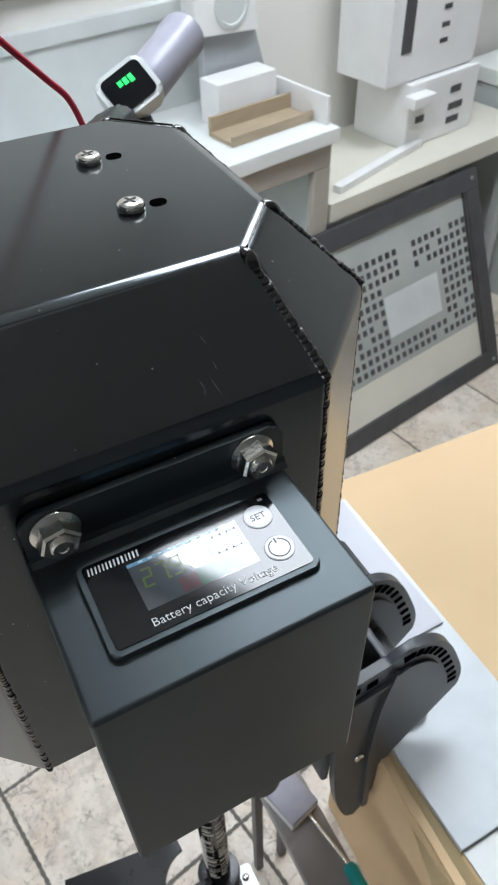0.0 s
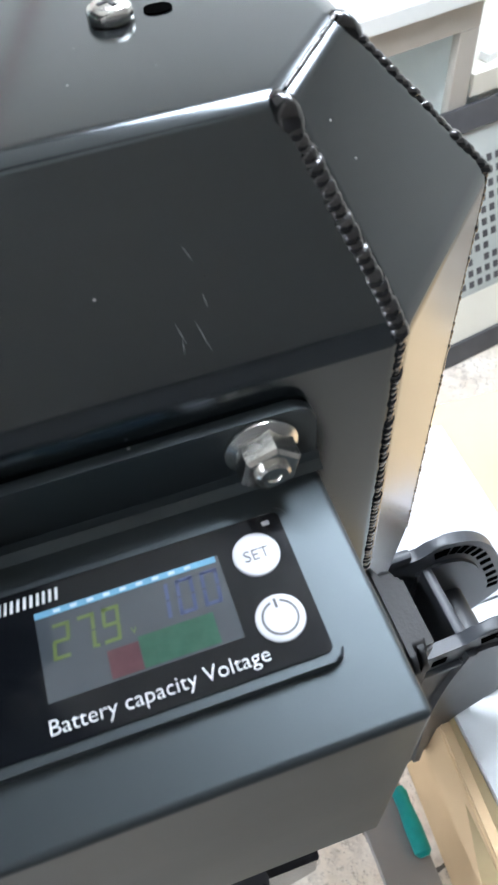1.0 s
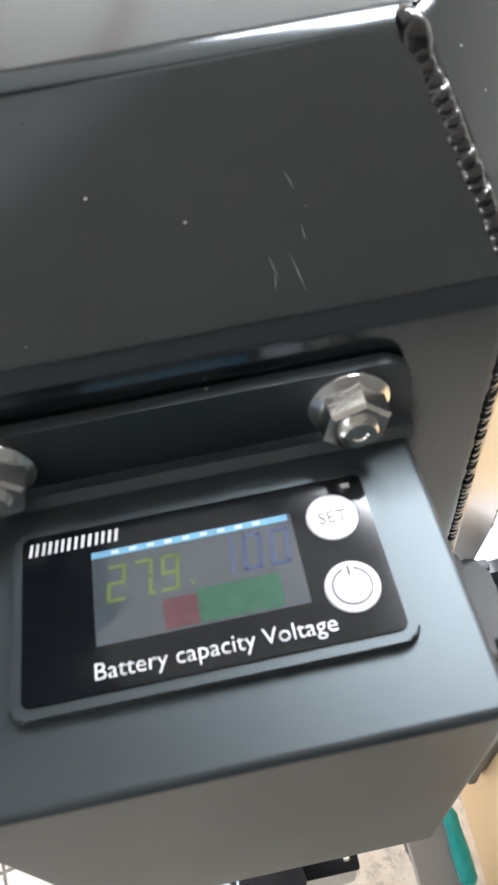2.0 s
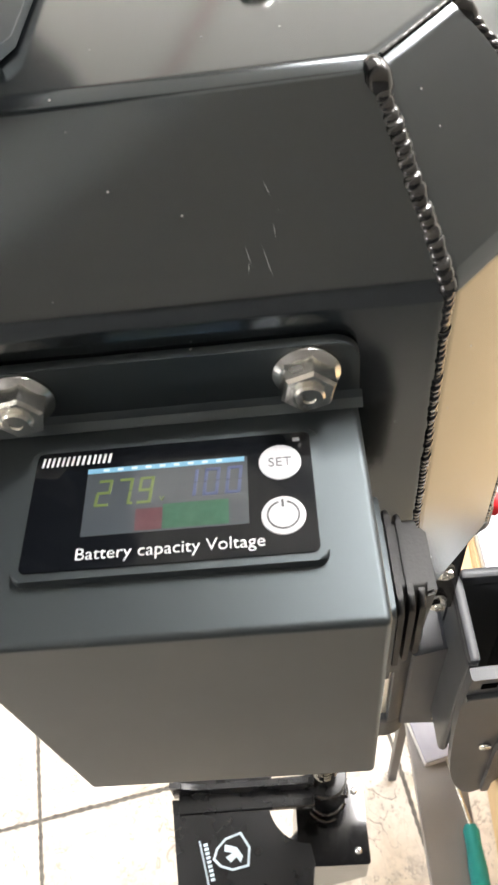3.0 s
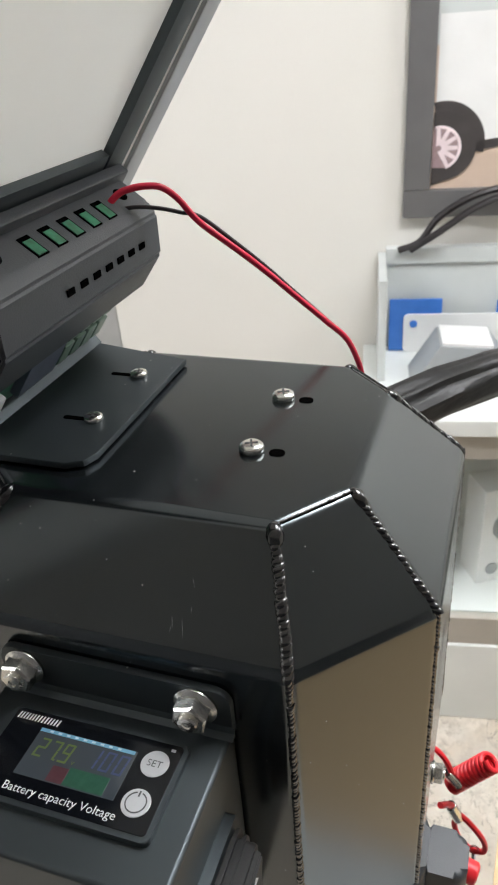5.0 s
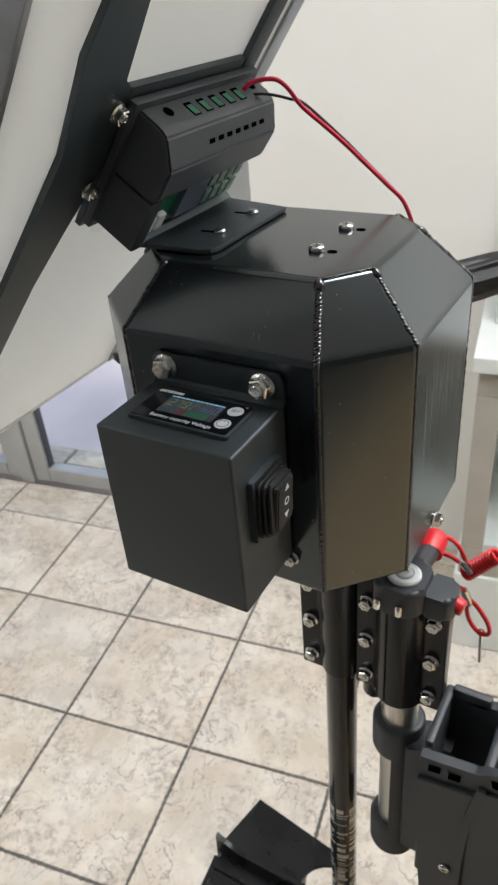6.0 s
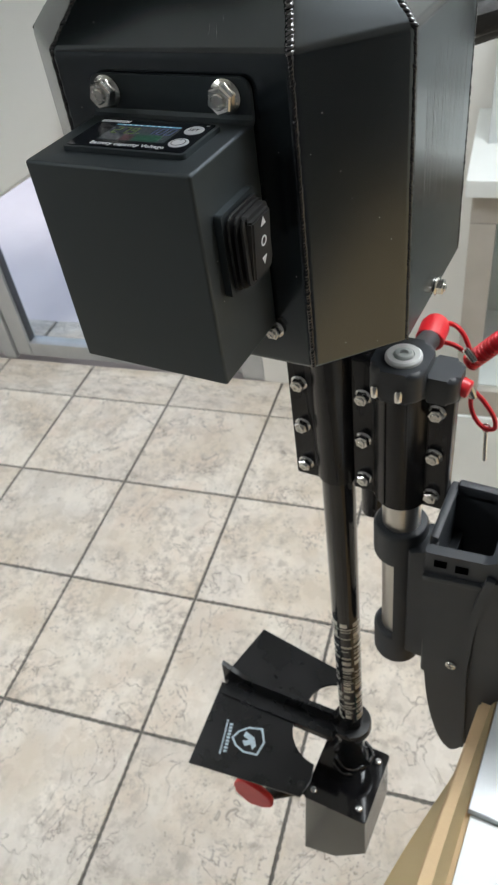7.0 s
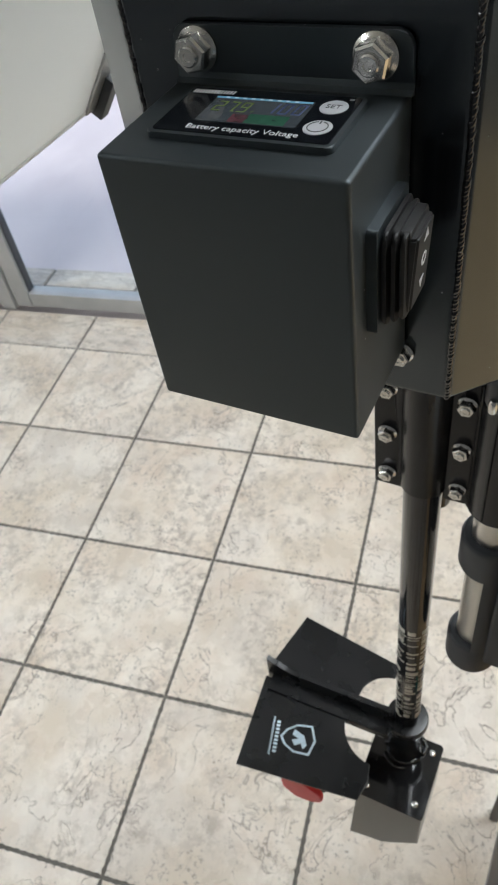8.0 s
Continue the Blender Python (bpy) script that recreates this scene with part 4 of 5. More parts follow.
def tilt_bracket():
    b = thing("tilt_bracket", pose(0, 0, 0), "dark grey moulded plastic tilt bracket clamped on the board", "bracket")
    dome = [(p.x, p.z) for p in spline([(0.096, 0, 1.300), (0.114, 0, 1.309), (0.136, 0, 1.303), (0.154, 0, 1.284), (0.168, 0, 1.254), (0.179, 0, 1.222), (0.180, 0, 1.197)], 5)]
    shield = [(p.x, p.z) for p in spline([(0.121, 0, 1.128), (0.114, 0, 1.080), (0.106, 0, 1.038), (0.095, 0, 1.012), (0.084, 0, 1.024), (0.074, 0, 1.056), (0.066, 0, 1.105), (0.060, 0, 1.18), (0.057, 0, 1.24), (0.057, 0, 1.298)], 4)]
    for y in (0.042, 0.102):
        pl = part("side_plate", prism(dome + [(0.128, 1.136)] + shield, y - 0.004, y + 0.004, "y", 0.0015, 2), PLASTIC, b, "shield-shaped side plate with a notched rounded edge")
        inner = [(0.106 + (x - 0.106) * 0.78, 1.215 + (z - 1.215) * 0.78) for x, z in dome]
        part("face", prism(inner + [(0.118, 1.150), (0.100, 1.160)], y - 0.0068, y - 0.0036, "y", 0.001), PLASTIC, pl)
        for i in range(4, len(dome) - 3, 2):
            (x, z), (x2, z2) = dome[i], dome[i + 1]
            a = math.atan2(z2 - z, x2 - x)
            k = box(-0.0026, 0.0026, -0.0006, 0.0006, -0.0135, -0.0055)
            k.transform(Matrix.Translation((x, y - 0.0040, z)) @ Matrix.Rotation(-a + math.pi, 4, "Y") @ Matrix.Rotation(math.pi, 4, "Y"))
            part("notch", k, DARK, pl, smooth=0)
    rib = [(p.x, p.z) for p in spline([(0.101, 0, 1.290), (0.094, 0, 1.24), (0.092, 0, 1.17), (0.096, 0, 1.09), (0.099, 0, 1.035)], 5)]
    part("rib", prism(rib + [(x + 0.006, z) for x, z in rib[::-1]], 0.0335, 0.0385, "y", 0.001), PLASTIC, b)
    part("ledge", prism([(0.057, 1.268), (0.104, 1.276), (0.104, 1.281), (0.057, 1.273)], 0.0345, 0.0385, "y", 0.0008), PLASTIC, b)
    for x in (0.064, 0.079):
        part("slot", prism([(x, 1.284), (x + 0.009, 1.2855), (x + 0.009, 1.2925), (x, 1.291)], 0.0372, 0.0378, "y"), DARK, b)
    pan_screw(b, pose(0.0845, 0.0378, 1.163, 90, 0, 0), 1.0)
    part("web", box(0.0568, 0.064, 0.0465, 0.0975, 1.12, 1.296, 0.003), PLASTIC, b)
    part("web", box(0.100, 0.108, 0.0465, 0.0975, 1.15, 1.290, 0.003), PLASTIC, b)
    part("top_rail", box(0.0570, 0.0640, 0.047, 0.106, 1.2965, 1.304, 0.0025), PLASTIC, b)
    part("top_rail", box(0.0625, 0.094, 0.098, 0.106, 1.294, 1.308, 0.003), PLASTIC, b)
    part("hinge", rod((0.128, 0.044, 1.230), (0.128, 0.100, 1.230), 0.012), PLASTIC, b)
    part("jaw", box(0.104, 0.124, 0.0465, 0.0975, 1.04, 1.149, 0.004), PLASTIC, b)
    part("jaw_hook", box(0.105, 0.170, 0.0465, 0.0975, 1.132, 1.146, 0.004), PLASTIC, b)
    return b


tilt_bracket()


# ---- the solar panel with its bracket and charge controller ----
SLOPE = math.degrees(math.atan2(0.802, 0.597))
PANEL = pose(-0.300, 0, 1.497, 0, 90 - SLOPE, 0)   # local z runs up the panel, local x points out of its back


def solar_panel():
    p = thing("solar_panel", PANEL, "tilted solar panel with a white back and grey frame", "solar panel")
    y0, y1, s1 = -0.062, 0.192, 0.62
    s0 = -0.008
    part("backsheet", box(-0.012, -0.005, y0 + 0.004, y1 - 0.004, s0 + 0.004, s1 - 0.004), BACKSHEET, p, "white back sheet")
    part("frame", box(-0.026, -0.003, y1 - 0.016, y1, s0, s1, 0.001), GREYFRAME, p)
    part("frame", box(-0.026, -0.003, y0, y0 + 0.004, s0, s1, 0.001), GREYFRAME, p)
    part("frame", box(-0.026, -0.004, y0 + 0.004, y1 - 0.016, s0, s0 + 0.0035, 0.0008), BACKSHEET, p)
    part("frame", box(-0.026, -0.003, y0 + 0.004, y1 - 0.016, s1 - 0.016, s1, 0.001), GREYFRAME, p)
    part("corner_clip", box(-0.03, 0.004, y1 - 0.006, y1 + 0.004, s0 - 0.004, s0 + 0.03, 0.001), PLASTIC, p)
    return p


solar_panel()


def panel_bracket():
    b = thing("panel_bracket", PANEL, "flat black steel bracket carrying the solar panel on the housing", "bracket")
    ribs = [[(-0.025, 0.204), (-0.012, 0.285), (-0.020, 0.340), (-0.010, 0.400), (-0.004, 0.60), (0.014, 0.60), (0.010, 0.39), (0.018, 0.323), (0.026, 0.318), (0.0262, 0.272), (0.0225, 0.254), (0.0130, 0.226), (0.0015, 0.187), (-0.010, 0.120), (-0.020, 0.060), (-0.046, 0.060), (-0.038, 0.130)]]
    for r in ribs:
        part("arm", prism(r, -0.004, 0.0, "x", 0.0006), MATTE, b)
    part("arm", prism([(0.140, 0.240), (0.156, 0.240), (0.158, 0.318), (0.161, 0.60), (0.146, 0.60), (0.142, 0.318)], -0.004, 0.0, "x", 0.0006), MATTE, b)
    part("back_plate", prism([(0.0265, 0.226), (0.1395, 0.226), (0.1395, 0.318), (0.0265, 0.318)], -0.004, 0.0, "x"), MATTE, b)
    # folded foot on the lid, in the world's directions
    inv = PANEL.inverted()
    def world_part(name, bm, mat, label=""):
        bm.transform(inv)
        return part(name, bm, mat, b, label)
    z = HZ + TZ
    foot_plate = [(-0.139, 0.044), (-0.094, 0.044), (-0.088, 0.047), (-0.0855, 0.053), (-0.0855, 0.136), (-0.140, 0.148)]
    fp = world_part("foot_plate", prism(foot_plate, z + 0.0006, z + 0.0034, "z", 0.0005), MATTE, "flat black foot plate with two screws")
    lip = bmesh.new()
    a, c = (-0.137, z + 0.0006), (-0.1595, z + 0.026)
    prism([a, (a[0] + 0.002, a[1] + 0.0028), (c[0] + 0.003, c[1] + 0.002), c], 0.036, 0.148, "y", bm=lip)
    world_part("lip", lip, MATTE)
    for y in (0.075, 0.1155):
        m = inv @ pose(-0.0990, y, z + 0.0034)
        pan_screw(b, m, 0.82)
        k = prism(rounded(-0.1125, -0.102, y - 0.0012, y + 0.0012, 0.0011), z + 0.0032, z + 0.0037)
        world_part("slot_hole", k, DARK)
    for s in (0.2560, 0.3050):
        flange_nut(b, pose(0.0002, 0.0200, s, 0, 90, 0), 0.75, s * 300)
    return b


panel_bracket()


def charge_controller():
    c = thing("charge_controller", PANEL, "black charge controller with an open green circuit board", "charge controller")
    y0, y1, s0, s1, d = 0.030, 0.148, 0.234, 0.3085, 0.036
    shape = [(0.001, s0 + 0.035), (d - 0.004, s0 + 0.035), (d, s0 + 0.039), (d, s1 - 0.016), (d - 0.010, s1 - 0.002), (d - 0.016, s1), (0.001, s1)]
    bm = bmesh.new()
    lo = [bm.verts.new((x, y0, s)) for x, s in shape]
    hi = [bm.verts.new((x, y1, s)) for x, s in shape]
    bm.faces.new(lo)
    bm.faces.new(hi[::-1])
    for i in range(len(shape)):
        bm.faces.new((lo[i], hi[i], hi[(i + 1) % len(shape)], lo[(i + 1) % len(shape)]))
    bmesh.ops.bevel(bm, geom=list(bm.edges), offset=0.0012, segments=2, affect="EDGES")
    part("case", bm, PLASTIC, c)
    part("base_plate", box(0.0006, 0.006, y0 - 0.004, y1 + 0.004, s0 - 0.004, s1 + 0.004, 0.001), PLASTIC, c)
    part("end_cap", box(0.001, d - 0.002, y0, y0 + 0.012, s0, s0 + 0.0345, 0.001), PLASTIC, c)
    board = part("circuit_board", box(d - 0.012, d - 0.010, y0 + 0.0125, y1 - 0.002, s0 + 0.001, s0 + 0.0345), PCB, c, "green circuit board")
    part("chip", box(d - 0.010, d - 0.006, y0 + 0.045, y0 + 0.072, s0 + 0.006, s0 + 0.033, 0.0005), CHIP, board)
    for i in range(8):
        yy = y0 + 0.076 + 0.010 * (i // 2)
        ss = s0 + 0.006 + 0.014 * (i % 2)
        part("relay", box(d - 0.010, d - 0.0065, yy, yy + 0.008, ss, ss + 0.011, 0.0006), RELAY, board)
    for i in range(2):
        part("connector", box(d - 0.010, d - 0.006, y0 + 0.016 + 0.010 * i, y0 + 0.024 + 0.010 * i, s0 + 0.003, s0 + 0.014, 0.0008), WHITE, board)
    # terminal slots on the upper face, vents on the chamfer
    for i in range(5):
        yy = y0 + 0.034 + 0.0125 * i
        t = part("terminal_slot", box(0.010, 0.0195, yy, yy + 0.0065, s1 - 0.004, s1 + 0.0003, 0), DARK, c)
        part("terminal", box(0.012, 0.019, yy + 0.0008, yy + 0.0057, s1 - 0.003, s1 + 0.0005), PCB, t)
    for yy in (y0 + 0.018, y1 - 0.012):
        part("screw_hole", lathe([(0.0032, s1 - 0.002), (0.0032, s1 + 0.0004)], 18, m=Matrix.Translation((0.012, yy, 0))), DARK, c)
    for i in range(7):
        yy = y0 + 0.040 + 0.0095 * i
        k = box(-0.0004, 0.0004, yy, yy + 0.0048, -0.0012, 0.0012)
        k.transform(Matrix.Translation((d - 0.0046, 0, s1 - 0.0092)) @ pose(0, 0, 0, 0, -35, 0))
        part("vent", k, DARK, c, smooth=0)
    return c


charge_controller()


def wires():
    def run(pairs, lift=0.0):
        return [(-0.1065 + 0.8645 * a, 0.126 + 0.5027 * a + lift, z) for a, z in pairs]
    tail = [(0.036, 1.7245), (0.050, 1.712), (0.0625, 1.7005), (0.075, 1.688), (0.090, 1.673), (0.100, 1.6625), (0.106, 1.649), (0.108, 1.640)]
    q = run([(-0.004, 1.732), (0.004, 1.739), (0.0095, 1.7408), (0.016, 1.7412), (0.022, 1.7400), (0.028, 1.7350)] + tail)
    w = thing("red_wire", pose(0, 0, 0), "red wire arching from the controller into the housing", "wire")
    part("sheath", cord(q, 0.00138, 14), RED_PVC, w)
    k = run([(-0.005, 1.730), (0.005, 1.7330), (0.012, 1.7330), (0.020, 1.7315), (0.028, 1.7290)] + [(a, z + 0.0017 - 0.0022 * max(0, a - 0.05) / 0.05) for a, z in tail], 0.0018)
    w = thing("black_wire", pose(0, 0, 0), "thin black wire twisted with the red one", "wire")
    part("sheath", cord(k, 0.0009, 12), BLACK_PVC, w)


wires()


def creased_sleeve(line, r, sides=56, steps=44):
    """Soft sleeve round a line of points, pulled into lengthwise folds that wander and fade."""
    line = [Vector(p) for p in line]
    axis = (line[-1] - line[0]).normalized()
    side = axis.cross(Vector((0, 0, 1))).normalized()
    up = side.cross(axis)
    bm = bmesh.new()
    rings = []
    for i in range(steps + 1):
        f = i / steps * (len(line) - 1)
        j = min(int(f), len(line) - 2)
        c = line[j].lerp(line[j + 1], f - j)
        ring = []
        for q in range(sides):
            a = 2 * math.pi * q / sides
            s = i / steps
            fold = 0.075 * math.sin(4 * a + 2.2 * s + 0.6) * (0.6 + 0.4 * math.sin(5 * s)) + 0.05 * math.sin(9 * a - 3.5 * s) * math.sin(3.0 * s + 0.5) + 0.02 * math.sin(17 * a + 6 * s)
            d = r * (0.97 + fold)
            ring.append(bm.verts.new(c + side * (d * math.cos(a)) + up * (d * math.sin(a))))
        rings.append(ring)
    for lo, hi in zip(rings, rings[1:]):
        for q in range(sides):
            k = (q + 1) % sides
            bm.faces.new((lo[q], lo[k], hi[k], hi[q])).smooth = True
    bm.faces.new(rings[0])
    bm.faces.new(rings[-1])
    bmesh.ops.recalc_face_normals(bm, faces=bm.faces[:])
    return bm


def tiller():
    t = thing("tiller_handle", pose(0, 0, 0), "black tiller arm with a lit display and a grey grip", "tiller")
    part("arm", creased_sleeve([(-0.050, 0.235, 1.560), (-0.020, 0.275, 1.565), (0.012, 0.320, 1.565), (0.045, 0.368, 1.560), (0.080, 0.420, 1.549)], 0.0178), HEATSHRINK, t, "creased black sleeve over the cables")
    part("joint", lathe([(0.010, -0.02), (0.026, -0.012), (0.030, 0.004), (0.024, 0.02), (0.01, 0.026)], 20, m=Matrix.Translation((0.088, 0.440, 1.528))), RUBBER, t)
    face = along((0.100, 0.445, 1.560), (0.061, 0.355, 1.652))
    d = part("display_case", prism(rounded(-0.0225, 0.0225, -0.019, 0.019, 0.007), 0, 0.020, "z", 0.004, 3), PALEGREY, t, "silver display case with green digits")
    d.data.transform(face @ pose(0, 0, 0, 0, 0, 35))
    s = part("screen", prism(rounded(-0.0182, 0.0182, -0.0150, 0.0150, 0.005), 0.019, 0.0212), GLOSSP, d)
    s.data.transform(face @ pose(0, 0, 0, 0, 0, 35))
    for i in range(3):
        k = box(-0.006 + 0.0050 * i, -0.0022 + 0.0050 * i, 0.003 - 0.001 * i, 0.0075, 0.0212, 0.0216)
        k.transform(face @ pose(0, 0, 0, 0, 0, 35))
        part("digit", k, GREEN_LED, s)
    part("grip", lathe([(0.016, 0), (0.0190, 0.006), (0.0195, 0.070), (0.0210, 0.074), (0.0210, 0.092), (0.018, 0.096)], 24, m=along((0.118, 0.466, 1.560), (0.221, 0.564, 1.581))), LILAC, t)
    part("head", lathe([(0.03, 1.40), (0.042, 1.42), (0.045, 1.49), (0.040, 1.550), (0.028, 1.574), (0.01, 1.580)], 28, m=Matrix.Translation((-0.052, 0.235, 0))), PLASTIC, t)
    part("head_post", lathe([(0.014, 1.09), (0.014, 1.42)], 20, m=Matrix.Translation((-0.052, 0.235, 0))), ANOD, t)
    return t


tiller()


# ---- the stand, cartons and bench beside the motor ----
def wrapped_board():
    b = thing("wrapped_board", pose(0, 0, 0), "white laminated board with a kraft paper flap, lying on the carton", "board")
    part("top_sheet", box(0.125, 0.249, -0.054, 0.302, 1.1209, 1.130, 0.0012), FOIL, b, "glossy white top sheet")
    part("under_sheet", box(0.1275, 0.252, -0.225, -0.0545, 1.1209, 1.1235, 0.0006), LAMINATE, b, "white sheet under its end")
    # thin layer that turns the board's far half a darker lilac-grey
    part("far_half_layer", box(0.1255, 0.243, 0.116, 0.3015, 1.1303, 1.1335, 0.001), SHEET, b, "thin lilac-grey layer over the far half")
    k = bmesh.new()
    right = spline([(0.1238, 0.070, 1.1255), (0.1238, 0.010, 1.1255), (0.1238, -0.056, 1.1245), (0.1230, -0.130, 1.1230), (0.1200, -0.235, 1.1215)], 4)
    left = spline([(0.1208, 0.055, 1.112), (0.1085, -0.015, 1.104), (0.0965, -0.060, 1.101), (0.0840, -0.110, 1.098), (0.0580, -0.235, 1.092)], 4)
    n, m = len(right) - 1, 6
    grid = [[k.verts.new(p.lerp(q, j / m) + Vector((0, 0, 0.005 * math.sin(math.pi * j / m) * (0.2 + i / n)))) for j in range(m + 1)] for i, (p, q) in enumerate(zip(right, left))]
    for i in range(n):
        for j in range(m):
            k.faces.new((grid[i][j], grid[i][j + 1], grid[i + 1][j + 1], grid[i + 1][j]))
    edge = [k.verts.new((p.x + 0.006, p.y + 0.004, p.z - 0.012)) for p in left]
    for i in range(n):
        k.faces.new((grid[i][m], edge[i], edge[i + 1], grid[i + 1][m]))
    bmesh.ops.solidify(k, geom=list(k.faces), thickness=0.0012)
    part("kraft_wrap", k, KRAFT, b, "loose brown kraft paper flap")
    return b


wrapped_board()


def carton(m, w, d, h, label):
    c = thing("carton", m, label, "carton", "stacked cartons")
    part("body", box(0, w, -d, 0, 0.001, h - 0.004, 0.004), CARD, c)
    part("flap", box(0.002, w - 0.002, -d / 2 + 0.001, -0.002, h - 0.004, h, 0.001), CARD, c)
    part("flap", box(0.002, w - 0.002, -d + 0.002, -d / 2 - 0.001, h - 0.004, h, 0.001), CARD, c)
    return c


carton(pose(0.315, 0.325, 0, 0, 0, -3), 0.62, 0.52, 1.0395, "large brown cardboard carton on the floor, under another")
flat = carton(pose(0.127, 0.343, 1.040, 0, 0, -3), 0.86, 0.58, 0.0805, "flat brown cardboard carton lying on a larger one")
part("side_flap", box(-0.027, 0.0005, -0.226, -0.004, 0.066, 0.070, 0.001), CARD, flat, "open side flap")


def low_bench():
    b = thing("low_bench", pose(0.105, 0.10, 0), "low grey work bench beside the carton", "bench")
    part("top", box(0.000, 0.076, -0.19, 0.20, 0.49, 0.515, 0.003), BENCH, b)
    for x in (0.002, 0.058):
        for y in (-0.18, 0.18):
            part("leg", box(x, x + 0.016, y, y + 0.016, 0.0, 0.49, 0.001), DARKGREY, b)
    s = thing("screwdriver", pose(0.172, 0.100, 0.529, 0, 0, 0), "screwdriver with a teal handle lying on the bench", "screwdriver")
    part("handle", lathe([(0.008, 0), (0.013, 0.006), (0.0135, 0.04), (0.011, 0.07), (0.012, 0.088), (0.008, 0.096)], 12, m=along((-0.002, -0.10, 0), (0, 0, 0))), TEAL, s)
    part("blade", rod((0, -0.004, 0), (-0.018, 0.110, -0.008), 0.0032), STEEL, s)
    o = thing("small_box", pose(0.140, 0.225, 0.515, 0, 0, 14), "small lilac-white plastic box lying on the bench", "box")
    part("body", box(-0.028, 0.028, -0.040, 0.040, 0, 0.024, 0.003), WHITE, o)
    part("lid", box(-0.029, 0.029, -0.041, 0.041, 0.0245, 0.032, 0.003), LILAC, o)
    return b


low_bench()


# ---- along the back wall ----
def showcase():
    c = thing("display_cabinet", ROOM, "pale display cabinet with a glass front, plinth and white top", "cabinet")
    a, b, f, k = 0.03, 1.30, 1.33, 1.745
    part("plinth", box(a - 0.01, b + 0.01, f - 0.008, k, 0.001, 0.29, 0.004), LAMINATE, c, "white plinth")
    part("bottom_rail", box(a, b, f, f + 0.03, 0.2905, 0.383, 0.003), GREIGE, c)
    part("top_rail", box(a, b, f, f + 0.03, 0.878, 0.948, 0.003), GREIGE, c)
    for x in (a, 0.545, b - 0.06):
        part("stile", box(x, x + 0.06, f, f + 0.03, 0.3835, 0.8775, 0.003), GREIGE, c)
    for x0, x1 in ((a + 0.06, 0.545), (0.605, b - 0.06)):
        g = part("pane", box(x0 - 0.004, x1 + 0.004, f + 0.012, f + 0.017, 0.380, 0.881), GLASS, c, smooth=0)
        g.visible_shadow = False
    part("side_panel", box(a, a + 0.018, f + 0.031, k, 0.2905, 0.948), LAMINATE, c)
    part("side_panel", box(b - 0.018, b, f + 0.031, k, 0.2905, 0.948), LAMINATE, c)
    part("back_panel", box(a + 0.019, b - 0.019, k - 0.012, k, 0.2905, 0.948), LAMINATE, c)
    part("floor_panel", box(a + 0.019, b - 0.019, f + 0.031, k - 0.013, 0.2905, 0.384), LAMINATE, c)
    part("top", box(a - 0.015, b + 0.01, f - 0.02, k + 0.001, 0.9485, 0.990, 0.004), LAMINATE, c, "white worktop")
    part("upstand", box(a + 0.04, b, k - 0.02, k, 0.9905, 1.221, 0.002), PALEGREY, c)
    part("upstand_rail", box(a + 0.04, b, k - 0.03, k + 0.001, 1.2215, 1.262, 0.003), PALEGREY, c)
    part("upstand_end", box(a + 0.02, a + 0.0395, f + 0.18, k, 0.9905, 1.246, 0.002), PALEGREY, c)
    e = thing("exhibit_block", ROOM @ pose(0.42, 1.55, 0.385, 0, 0, 20), "white moulded exhibit with round recesses inside the cabinet", "exhibit")
    part("body", prism([(-0.11, -0.07), (0.10, -0.07), (0.10, 0.05), (0.02, 0.24), (-0.11, 0.24)], -0.05, 0.05, "y", 0.006), WHITE, e)
    for x, z, r in ((-0.03, 0.12, 0.05), (0.055, 0.0, 0.02), (-0.07, -0.02, 0.018), (0.02, 0.03, 0.014)):
        part("recess", lathe([(r, 0), (r, 0.003), (r * 0.6, 0.0035)], 24, m=Matrix.Translation((x, -0.0515, z)) @ pose(0, 0, 0, 90, 0, 0)), MIDGREY, e)
    e.location.z = 0.455
    return c


showcase()


